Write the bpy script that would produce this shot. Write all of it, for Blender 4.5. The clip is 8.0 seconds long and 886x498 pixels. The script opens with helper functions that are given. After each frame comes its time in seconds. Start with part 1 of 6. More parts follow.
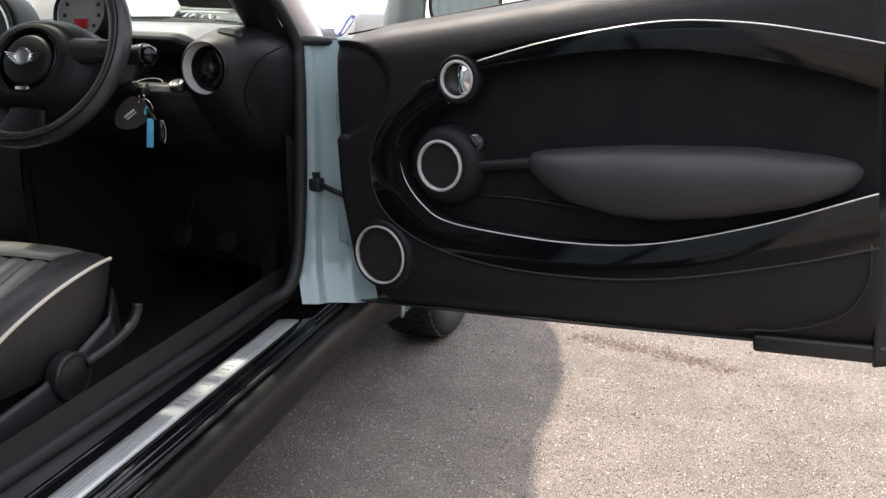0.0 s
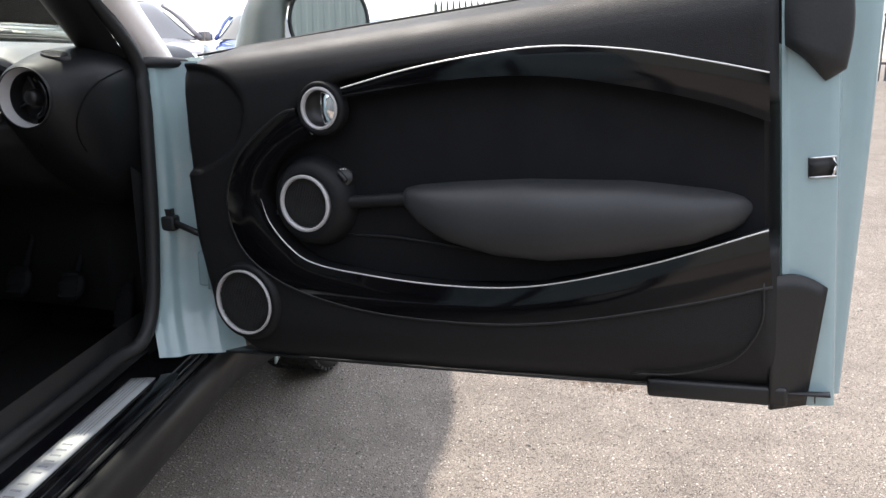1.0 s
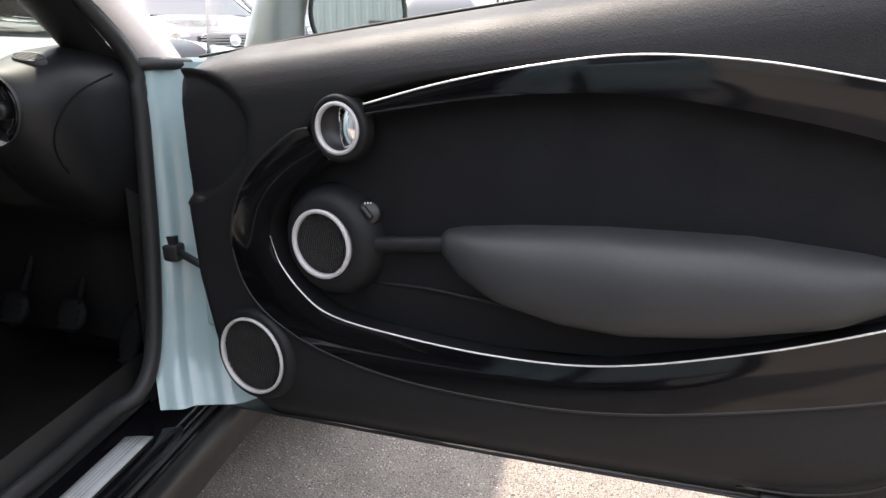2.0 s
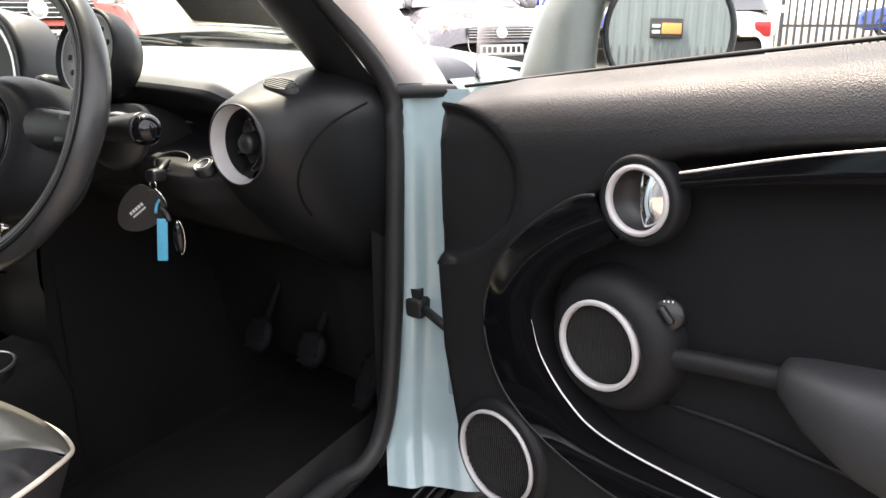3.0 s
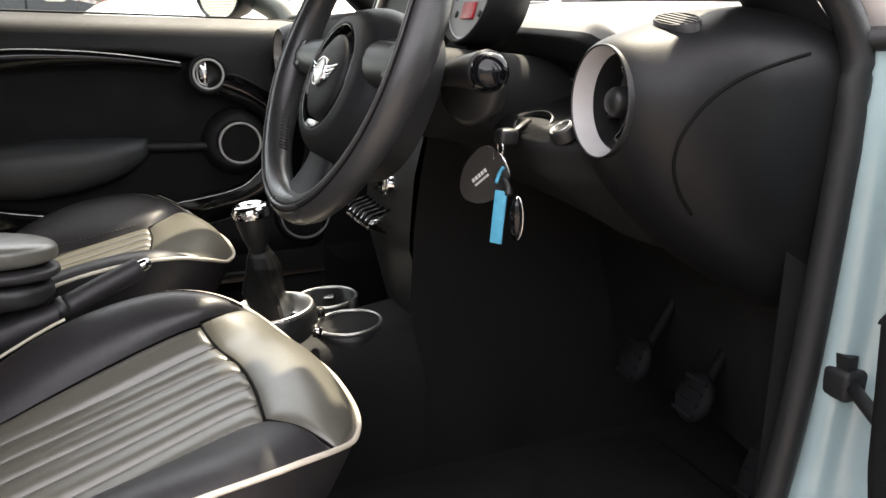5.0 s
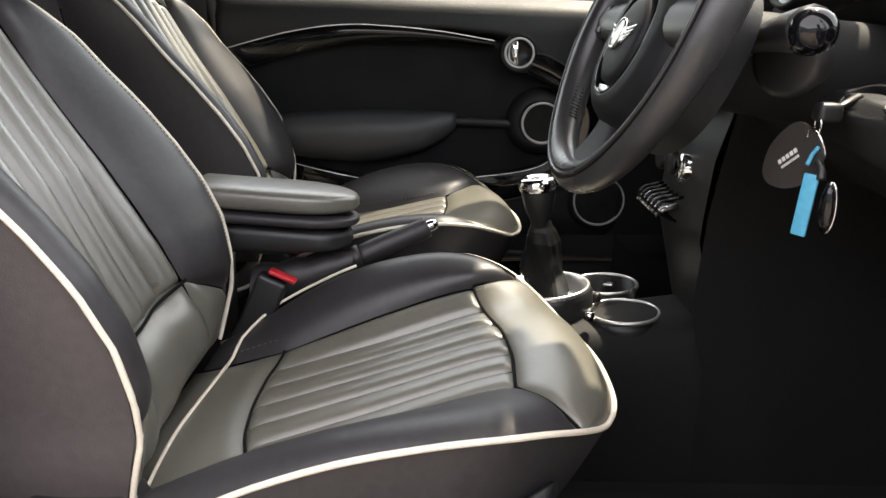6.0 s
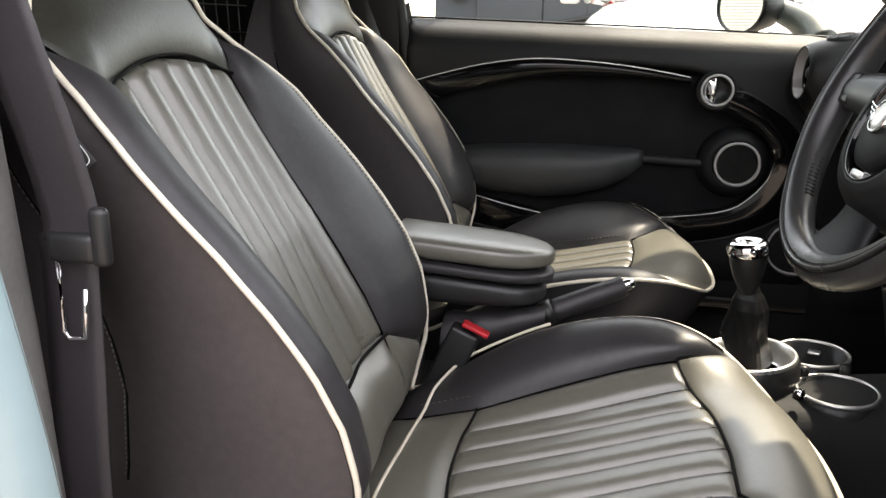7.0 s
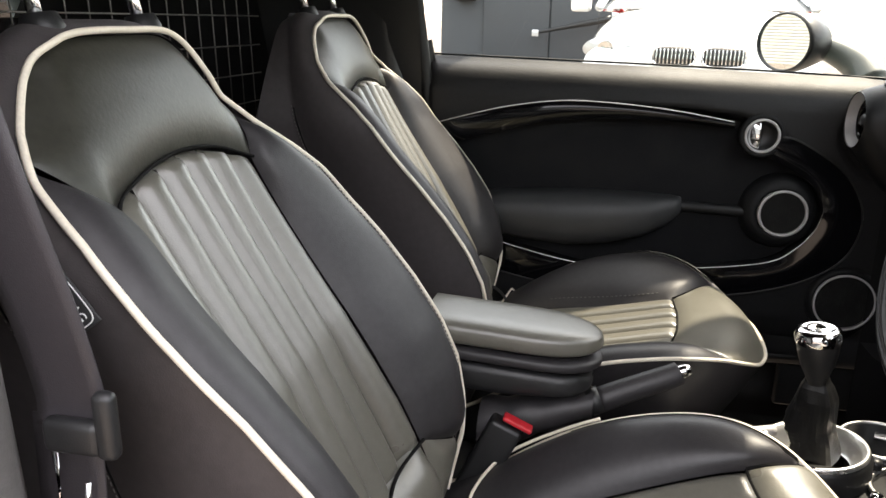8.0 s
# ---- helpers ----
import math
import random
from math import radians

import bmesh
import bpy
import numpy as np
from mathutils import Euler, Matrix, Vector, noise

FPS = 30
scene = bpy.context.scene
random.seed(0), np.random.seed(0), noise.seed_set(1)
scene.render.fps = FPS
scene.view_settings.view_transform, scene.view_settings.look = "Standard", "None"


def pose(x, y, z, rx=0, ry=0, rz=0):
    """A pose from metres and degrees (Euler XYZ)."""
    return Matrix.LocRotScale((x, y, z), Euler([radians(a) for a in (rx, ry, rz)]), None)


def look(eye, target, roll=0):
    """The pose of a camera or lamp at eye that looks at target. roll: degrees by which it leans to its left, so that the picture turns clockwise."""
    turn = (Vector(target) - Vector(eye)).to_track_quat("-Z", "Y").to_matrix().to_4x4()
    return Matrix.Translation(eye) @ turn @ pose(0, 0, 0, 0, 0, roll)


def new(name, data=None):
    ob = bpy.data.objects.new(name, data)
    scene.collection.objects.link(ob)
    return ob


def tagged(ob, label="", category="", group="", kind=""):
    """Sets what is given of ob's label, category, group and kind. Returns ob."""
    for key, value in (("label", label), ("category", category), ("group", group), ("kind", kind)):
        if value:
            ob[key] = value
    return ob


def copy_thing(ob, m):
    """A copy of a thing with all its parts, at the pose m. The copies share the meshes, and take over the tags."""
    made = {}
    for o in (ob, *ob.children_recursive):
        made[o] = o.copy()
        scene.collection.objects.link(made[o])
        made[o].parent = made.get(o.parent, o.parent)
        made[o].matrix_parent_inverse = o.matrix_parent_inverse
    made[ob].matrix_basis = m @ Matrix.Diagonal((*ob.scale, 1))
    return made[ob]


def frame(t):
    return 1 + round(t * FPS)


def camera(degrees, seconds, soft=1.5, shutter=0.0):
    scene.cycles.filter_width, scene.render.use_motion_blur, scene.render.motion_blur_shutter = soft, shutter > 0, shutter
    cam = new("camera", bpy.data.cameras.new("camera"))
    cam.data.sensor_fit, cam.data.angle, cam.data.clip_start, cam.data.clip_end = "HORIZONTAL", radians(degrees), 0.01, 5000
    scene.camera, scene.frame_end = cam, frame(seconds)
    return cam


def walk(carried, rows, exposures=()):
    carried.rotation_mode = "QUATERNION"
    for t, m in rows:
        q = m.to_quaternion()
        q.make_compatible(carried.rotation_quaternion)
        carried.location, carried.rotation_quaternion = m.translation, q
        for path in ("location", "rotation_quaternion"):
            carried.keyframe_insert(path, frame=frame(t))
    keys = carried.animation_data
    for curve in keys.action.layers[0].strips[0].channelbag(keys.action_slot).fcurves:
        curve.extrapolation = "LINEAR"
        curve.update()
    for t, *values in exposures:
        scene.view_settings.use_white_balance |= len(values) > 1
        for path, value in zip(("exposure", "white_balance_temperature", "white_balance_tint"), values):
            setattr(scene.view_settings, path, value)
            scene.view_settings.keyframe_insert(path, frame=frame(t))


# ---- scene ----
cam = camera(59.6, 8.0)
PATH = [
    (0, (1.44, -1.537, 0.864), (0.879, 0.32, 0.381), 0.6),
    (0.5, (1.438, -1.451, 0.885), (1.07, 0.455, 0.402), 0.3),
    (1, (1.44, -1.393, 0.904), (1.144, 0.525, 0.422), 0.1),
    (1.2, (1.431, -1.365, 0.906), (1.155, 0.557, 0.422), 0.1),
    (2.3, (1.383, -1.027, 0.966), (0.802, 0.799, 0.391), -0.4),
    (2.5, (1.349, -0.984, 0.979), (0.655, 0.799, 0.397), -0.4),
    (3, (1.273, -0.881, 0.985), (0.258, 0.745, 0.414), -0.4),
    (3.5, (1.224, -0.817, 0.947), (-0.038, 0.624, 0.376), -0.5),
    (4, (1.186, -0.749, 0.93), (-0.253, 0.519, 0.364), -0.6),
    (4.2, (1.174, -0.724, 0.924), (-0.318, 0.485, 0.363), -0.6),
    (5.3, (1.142, -0.572, 0.888), (-0.714, -0.066, 0.34), 0.5),
    (5.5, (1.137, -0.562, 0.878), (-0.754, -0.206, 0.33), 0.7),
    (6, (1.125, -0.572, 0.862), (-0.795, -0.582, 0.304), 0.9),
    (6.5, (1.109, -0.602, 0.883), (-0.794, -0.847, 0.317), 1.0),
    (7, (1.09, -0.653, 0.931), (-0.792, -1.027, 0.366), 1.1),
    (7.5, (1.046, -0.695, 0.992), (-0.819, -1.122, 0.409), 1.0),
    (8, (0.976, -0.723, 1.01), (-0.902, -1.106, 0.441), 1.0),
]
EXPOSURES = [(0.0, 1.57, 7150, 14), (1.2, 1.54, 6800, 12), (2.5, 2.53, 7400, 15), (4.2, 2.61, 7700, 17), (5.5, 2.80, 7800, 16), (8.0, 2.78, 7800, 16)]
walk(cam, [(t, look(eye, target, roll)) for t, eye, target, roll in PATH], EXPOSURES)

# ---------------------------------------------------------------- world, sun, light
SUN_EL, SUN_AZ = 59.1, 56.6          # degrees above the ground, degrees left of the car's nose
world = bpy.data.worlds.new("world")
scene.world = world
world.use_nodes = True
wn = world.node_tree
sky = wn.nodes.new("ShaderNodeTexSky")
sky.sky_type, sky.sun_disc = "NISHITA", False
sky.sun_elevation, sky.sun_rotation = radians(SUN_EL), radians(-SUN_AZ)
sky.air_density, sky.dust_density, sky.ozone_density = 1.0, 1.2, 1.0
wn.nodes["Background"].inputs["Strength"].default_value = 0.18
veil = wn.nodes.new("ShaderNodeMix")          # thin white cloud over the whole sky
veil.data_type = "RGBA"
veil.inputs["Factor"].default_value = 0.5
veil.inputs["B"].default_value = (5.0, 5.1, 5.2, 1)
wn.links.new(sky.outputs["Color"], veil.inputs["A"])
wn.links.new(veil.outputs["Result"], wn.nodes["Background"].inputs["Color"])
sun = new("sun", bpy.data.lights.new("sun", "SUN"))
sun.data.energy, sun.data.angle, sun.data.color = 2.2, radians(2.0), (1.0, 0.95, 0.89)
sun_from = Vector((-math.sin(radians(SUN_AZ)) * math.cos(radians(SUN_EL)),
                   math.cos(radians(SUN_AZ)) * math.cos(radians(SUN_EL)), math.sin(radians(SUN_EL))))
sun.matrix_world = look(sun_from * 20, (0, 0, 0))


# ---------------------------------------------------------------- materials
def mat(name, color, rough=0.5, metal=0.0, vary=0.15, scale=30.0, bump=0.0, bscale=400.0, coat=0.0, spec=0.5, wear=0.0, tone=None, cell=False, sheen=0.0):
    """A surface with two scales of colour variation, uneven gloss and fine relief."""
    m = bpy.data.materials.new(name)
    m.use_nodes = True
    n, l = m.node_tree.nodes, m.node_tree.links
    b = n["Principled BSDF"]
    b.inputs["Metallic"].default_value = metal
    b.inputs["Coat Weight"].default_value = coat
    b.inputs["Coat Roughness"].default_value = 0.04
    b.inputs["Specular IOR Level"].default_value = spec
    b.inputs["Sheen Weight"].default_value = sheen
    b.inputs["Sheen Roughness"].default_value = 0.35
    tc = n.new("ShaderNodeTexCoord")
    big, fine = n.new("ShaderNodeTexNoise"), n.new("ShaderNodeTexNoise")
    big.inputs["Scale"].default_value, big.inputs["Detail"].default_value = scale * 0.2, 5
    fine.inputs["Scale"].default_value, fine.inputs["Detail"].default_value = scale * 6, 3
    for x in (big, fine):
        l.new(tc.outputs["Object"], x.inputs["Vector"])
    add = n.new("ShaderNodeMath")
    add.operation = "ADD"
    l.new(big.outputs["Fac"], add.inputs[0])
    l.new(fine.outputs["Fac"], add.inputs[1])
    ramp = n.new("ShaderNodeMapRange")
    ramp.inputs["From Min"].default_value, ramp.inputs["From Max"].default_value = 0.6, 1.4
    l.new(add.outputs[0], ramp.inputs["Value"])
    mix = n.new("ShaderNodeMix")
    mix.data_type = "RGBA"
    c = Vector(color)
    lo, hi = c * (1 - vary), (Vector(tone) if tone else c * (1 + vary))
    mix.inputs["A"].default_value, mix.inputs["B"].default_value = (*lo, 1), (*hi, 1)
    l.new(ramp.outputs["Result"], mix.inputs["Factor"])
    l.new(mix.outputs["Result"], b.inputs["Base Color"])
    rr = n.new("ShaderNodeMapRange")
    rr.inputs["To Min"].default_value, rr.inputs["To Max"].default_value = max(0.0, rough * (1 - 0.2 - wear)), min(1.0, rough * (1 + 0.2 + wear))
    l.new(big.outputs["Fac"], rr.inputs["Value"])
    rr.inputs["From Min"].default_value, rr.inputs["From Max"].default_value = 0.3, 0.7
    l.new(rr.outputs["Result"], b.inputs["Roughness"])
    if bump:
        if cell:
            t = n.new("ShaderNodeTexVoronoi")
            out = t.outputs["Distance"]
        else:
            t = n.new("ShaderNodeTexNoise")
            t.inputs["Detail"].default_value = 4
            out = t.outputs["Fac"]
        t.inputs["Scale"].default_value = bscale
        l.new(tc.outputs["Object"], t.inputs["Vector"])
        bp = n.new("ShaderNodeBump")
        bp.inputs["Strength"].default_value, bp.inputs["Distance"].default_value = bump, 0.002
        l.new(out, bp.inputs["Height"])
        l.new(bp.outputs["Normal"], b.inputs["Normal"])
    return m


def glass(name, tint=(1, 1, 1), rough=0.0):
    m = bpy.data.materials.new(name)
    m.use_nodes = True
    n, l = m.node_tree.nodes, m.node_tree.links
    n.remove(n["Principled BSDF"])
    tr, gl, fr, mx = n.new("ShaderNodeBsdfTransparent"), n.new("ShaderNodeBsdfGlossy"), n.new("ShaderNodeFresnel"), n.new("ShaderNodeMixShader")
    tr.inputs["Color"].default_value = (*tint, 1)
    gl.inputs["Roughness"].default_value = rough
    fr.inputs["IOR"].default_value = 1.12
    l.new(fr.outputs[0], mx.inputs[0])
    l.new(tr.outputs[0], mx.inputs[1])
    l.new(gl.outputs[0], mx.inputs[2])
    l.new(mx.outputs[0], n["Material Output"].inputs["Surface"])
    return m


LEATHER = mat("black_leather", (0.027, 0.025, 0.0268), 0.48, vary=0.25, scale=20, bump=0.08, bscale=700, cell=True, spec=0.5)
SIDEVINYL = mat("seat_side_vinyl", (0.064, 0.056, 0.057), 0.5, vary=0.18, scale=16, bump=0.10, bscale=700, cell=True, spec=0.4)
GAITER = mat("thin_gaiter_hide", (0.0065, 0.0065, 0.0068), 0.42, vary=0.3, scale=40, bump=0.12, bscale=500, spec=0.4)
HEADLEATHER = mat("worn_head_leather", (0.029, 0.028, 0.022), 0.42, vary=0.3, scale=24, bump=0.10, bscale=260, spec=0.42)
LEATHER_IN = mat("grey_leather", (0.120, 0.114, 0.095), 0.33, vary=0.12, scale=20, bump=0.08, bscale=700, cell=True, spec=1.0)
PIPING = mat("cream_piping", (0.72, 0.65, 0.54), 0.5, vary=0.12, scale=60)
# black dash top coloured pale, sun and sky glare put into base and sheen
DASHGLARE = mat("dash_top_glare", (0.21, 0.207, 0.195), 0.5, vary=0.2, bump=0.12, bscale=900, cell=True, sheen=1.0, spec=0.8)
PODSKIN = mat("dash_end_plastic", (0.0072, 0.0074, 0.0083), 0.46, vary=0.15, bump=0.08, bscale=900, cell=True, spec=0.32)
WHEELSKIN = mat("wheel_leather", (0.028, 0.0275, 0.0285), 0.31, vary=0.2, bump=0.07, bscale=900, cell=True)
PLASTIC = mat("soft_black_plastic", (0.0105, 0.0108, 0.0120), 0.50, vary=0.2, bump=0.14, bscale=900, cell=True, spec=0.20)
LEDGE = mat("door_vinyl", (0.0135, 0.0136, 0.0148), 0.47, vary=0.2, bump=0.2, bscale=750, cell=True, spec=0.28)
KNEE = mat("matt_black_plastic", (0.013, 0.013, 0.0133), 0.7, vary=0.2, bump=0.1, bscale=900, spec=0.2)
HARD = mat("hard_black_plastic", (0.014, 0.0142, 0.0150), 0.42, vary=0.2, bump=0.1, bscale=700)
ARMREST = mat("grey_soft_plastic", (0.0265, 0.0275, 0.0295), 0.5, vary=0.15, bump=0.1, bscale=800)
PIANO = mat("piano_black", (0.004, 0.004, 0.005), 0.07, vary=0.1, spec=0.45)
CLOTH = mat("black_door_cloth", (0.007, 0.0072, 0.0085), 0.75, vary=0.3, scale=80, bump=0.25, bscale=900, spec=0.2)
CARPET = mat("black_carpet", (0.023, 0.0227, 0.0225), 0.95, vary=0.4, scale=90, bump=0.6, bscale=600, spec=0.1)
RUBBER = mat("black_rubber", (0.0115, 0.012, 0.013), 0.6, vary=0.25, scale=40, bump=0.15, bscale=300)
TYRE = mat("tyre_rubber", (0.022, 0.021, 0.020), 0.75, vary=0.3, scale=20, bump=0.2, bscale=200)
SILVER = mat("satin_silver", (0.72, 0.71, 0.70), 0.32, metal=0.9, vary=0.06)
BRIGHT = mat("bright_trim", (0.85, 0.84, 0.82), 0.25, metal=0.4, vary=0.03)
RINGWHITE = mat("silver_paint", (0.47, 0.46, 0.46), 0.42, metal=0.1, vary=0.05)
CHROME = mat("chrome", (0.86, 0.86, 0.87), 0.05, metal=1.0, vary=0.03)
MIRROR = mat("mirror_glass", (0.92, 0.92, 0.92), 0.0, metal=1.0, vary=0.0)
STEEL = mat("brushed_steel", (0.66, 0.67, 0.68), 0.38, metal=0.55, vary=0.1, scale=120, bump=0.05, bscale=900)
PAINT = mat("ice_blue_paint", (0.31, 0.42, 0.44), 0.22, vary=0.04, scale=8, coat=0.8, bump=0.02, bscale=900)
GRILLE = mat("speaker_cloth", (0.012, 0.012, 0.012), 0.7, vary=0.3, scale=200, bump=0.8, bscale=900, cell=True)
CLADDING = mat("grey_cladding", (0.017, 0.0162, 0.016), 0.42, vary=0.3, scale=30, bump=0.12, bscale=500, spec=0.2)
GREYTEXT = mat("etched_grey", (0.30, 0.31, 0.32), 0.6, spec=0.1)
RED = mat("red_plastic", (0.55, 0.02, 0.03), 0.4)
BLUETAG = mat("blue_tag", (0.05, 0.33, 0.50), 0.45)
WHITEINK = mat("white_ink", (0.75, 0.75, 0.74), 0.5)
BELT = mat("belt_webbing", (0.030, 0.026, 0.030), 0.55, vary=0.15, scale=60, bump=0.15, bscale=900)
TRIMGREY = mat("grey_trim", (0.165, 0.155, 0.150), 0.55, vary=0.15, bump=0.2, bscale=500)
# near-black, crease shade put into the colour of seams and grooves
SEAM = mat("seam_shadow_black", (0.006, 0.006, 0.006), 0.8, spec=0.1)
PALETHREAD = mat("pale_grey_thread", (0.13, 0.125, 0.12), 0.7)
GLASS = glass("clear_glass", (0.97, 0.99, 0.98))
TINTED = glass("tinted_windscreen_glass", (0.85, 0.88, 0.86))


# ---------------------------------------------------------------- mesh tools
ROOTS = {}


def thing(name, base, label, category, group="", kind="", turn=None):
    """An Empty at a thing's base. Meshes of its parts are given in world metres, unless it has a turn."""
    ob = new(name)
    ob.empty_display_size = 0.05
    ob.matrix_basis = turn if turn else Matrix.Translation(base)
    ROOTS[ob.name] = Matrix() if turn else Matrix.Translation(base).inverted()
    return tagged(ob, label, category, group, kind)


def part(name, geo, material, parent, label="", smooth=True, thick=0.0, bevel=0.0):
    """Links one mesh as a part of a thing or of a part. geo: (vertices, faces) or a bmesh."""
    me = bpy.data.meshes.new(name)
    if isinstance(geo, bmesh.types.BMesh):
        geo.to_mesh(me)
        geo.free()
    else:
        me.from_pydata([tuple(v) for v in geo[0]], [], [tuple(f) for f in geo[1]])
    inv = ROOTS[parent.name] if parent else Matrix()
    me.transform(inv)
    bm = bmesh.new()
    bm.from_mesh(me)
    bmesh.ops.remove_doubles(bm, verts=bm.verts, dist=1e-5)
    bmesh.ops.recalc_face_normals(bm, faces=bm.faces)
    bm.to_mesh(me)
    bm.free()
    me.materials.append(material)
    me.polygons.foreach_set("use_smooth", [smooth] * len(me.polygons))
    ob = new(name, me)
    if parent:
        ob.parent = parent
        ROOTS[ob.name] = inv
    if label:
        ob["label"] = label
    if thick:
        md = ob.modifiers.new("thickness", "SOLIDIFY")
        md.thickness, md.offset = thick, -1.0
    if bevel:
        md = ob.modifiers.new("edge", "BEVEL")
        md.width, md.segments, md.limit_method = bevel, 2, "ANGLE"
    return ob


def grid(fn, nu, nv, loop_u=False, loop_v=False):
    """The sheet of points fn(u, v), u and v from 0 to 1."""
    du, dv = (nu if loop_u else nu - 1), (nv if loop_v else nv - 1)
    vs = [fn(i / du, j / dv) for i in range(nu) for j in range(nv)]
    fs = [(i * nv + j, ((i + 1) % nu) * nv + j, ((i + 1) % nu) * nv + (j + 1) % nv, i * nv + (j + 1) % nv)
          for i in range(du) for j in range(dv)]
    return vs, fs


def join(*geos):
    vs, fs = [], []
    for v, f in geos:
        k = len(vs)
        vs += list(v)
        fs += [tuple(i + k for i in q) for q in f]
    return vs, fs


def moved(geo, m):
    return [m @ Vector(v) for v in geo[0]], geo[1]


def box(x0, x1, y0, y1, z0, z1):
    vs = [(x, y, z) for x in (x0, x1) for y in (y0, y1) for z in (z0, z1)]
    return vs, [(0, 1, 3, 2), (4, 6, 7, 5), (0, 4, 5, 1), (2, 3, 7, 6), (0, 2, 6, 4), (1, 5, 7, 3)]


def curve_at(pts, u):
    """A smooth curve through points (Catmull-Rom), u from 0 to 1."""
    pts = [Vector(p) for p in pts]
    n = len(pts) - 1
    x = min(max(u, 0.0), 1.0) * n
    i = min(int(x), n - 1)
    t = x - i
    p1, p2 = pts[i], pts[i + 1]
    p0 = pts[i - 1] if i > 0 else 2 * p1 - p2
    p3 = pts[i + 2] if i + 2 <= n else 2 * p2 - p1
    return 0.5 * (2 * p1 + (p2 - p0) * t + (2 * p0 - 5 * p1 + 4 * p2 - p3) * t * t + (3 * p1 - p0 - 3 * p2 + p3) * t ** 3)


def tube(pts, r, sides=10, closed=False, flat=1.0, up=(0, 0, 1), taper=None):
    """A rod of radius r along points; flat squeezes it along up."""
    pts = [Vector(p) for p in pts]
    n = len(pts)
    vs = []
    side0 = None
    for i, p in enumerate(pts):
        a = pts[(i - 1) % n] if closed or i else p
        b = pts[(i + 1) % n] if closed or i < n - 1 else p
        d = (b - a).normalized()
        s = d.cross(Vector(up))
        if s.length < 1e-4:
            s = side0 if side0 else d.orthogonal()
        s.normalize()
        side0 = s
        w = s.cross(d)
        rr = r * (taper(i / (n - 1)) if taper else 1.0)
        vs += [p + s * (rr * math.cos(k * 2 * math.pi / sides)) + w * (rr * flat * math.sin(k * 2 * math.pi / sides)) for k in range(sides)]
    fs = [(i * sides + k, ((i + 1) % n) * sides + k, ((i + 1) % n) * sides + (k + 1) % sides, i * sides + (k + 1) % sides)
          for i in range(n if closed else n - 1) for k in range(sides)]
    if not closed:
        fs += [tuple(range(sides)), tuple(range((n - 1) * sides, n * sides))]
    return vs, fs


def smooth_tube(pts, r, n=40, **k):
    return tube([curve_at(pts, i / (n - 1)) for i in range(n)], r, **k)


def lathe(profile, m=None, sides=40, sx=1.0):
    """A solid of revolution about its own z: profile of (radius, height)."""
    n = len(profile)
    vs = [(r * math.cos(k * 2 * math.pi / sides) * sx, r * math.sin(k * 2 * math.pi / sides), h) for k in range(sides) for r, h in profile]
    fs = [(k * n + j, ((k + 1) % sides) * n + j, ((k + 1) % sides) * n + j + 1, k * n + j + 1) for k in range(sides) for j in range(n - 1)]
    g = (vs, fs)
    return moved(g, m) if m else g


def aim(place, axis, roll=0.0):
    """A pose at place whose z points along axis."""
    return Matrix.Translation(place) @ Vector(axis).to_track_quat("Z", "Y").to_matrix().to_4x4() @ Matrix.Rotation(radians(roll), 4, "Z")


def ring_profile(r0, r1, h0, h1):
    b = min(0.0015, (r1 - r0) * 0.3)
    return [(r0, h0), (r0, h1 - b), (r0 + b, h1), (r1 - b, h1), (r1, h1 - b), (r1, h0), (r0, h0)]


def lin(x, xs, ys):
    return float(np.interp(x, xs, ys))


def soft(x, xs, ys, d=.03):
    return (lin(x - d, xs, ys) + 2 * lin(x - d / 2, xs, ys) + 2 * lin(x, xs, ys) + 2 * lin(x + d / 2, xs, ys) + lin(x + d, xs, ys)) / 8


def step(x, a, b):
    t = min(max((x - a) / (b - a), 0.0), 1.0)
    return t * t * (3 - 2 * t)


def lettering(word, size):
    """Flat letters of the built-in font, centred on the origin in the xy plane."""
    cu = bpy.data.curves.new("lettering", "FONT")
    cu.body, cu.size, cu.extrude = word, size, .0002
    cu.align_x, cu.align_y = "CENTER", "CENTER"
    ob = bpy.data.objects.new("lettering", cu)
    me = bpy.data.meshes.new_from_object(ob)
    g = ([v.co.copy() for v in me.vertices], [tuple(f.vertices) for f in me.polygons])
    bpy.data.objects.remove(ob)
    bpy.data.meshes.remove(me)
    bpy.data.curves.remove(cu)
    return g


def rbox(x0, x1, y0, y1, z0, z1, r, seg=3):
    """A box with rounded edges."""
    bm = bmesh.new()
    vs, fs = box(x0, x1, y0, y1, z0, z1)
    bv = [bm.verts.new(v) for v in vs]
    for f in fs:
        bm.faces.new([bv[i] for i in f])
    bmesh.ops.recalc_face_normals(bm, faces=bm.faces)
    bmesh.ops.bevel(bm, geom=bm.edges[:], offset=r, segments=seg, affect="EDGES", profile=0.5)
    bm.verts.index_update()
    g = ([v.co.copy() for v in bm.verts], [tuple(v.index for v in f.verts) for f in bm.faces])
    bm.free()
    return g


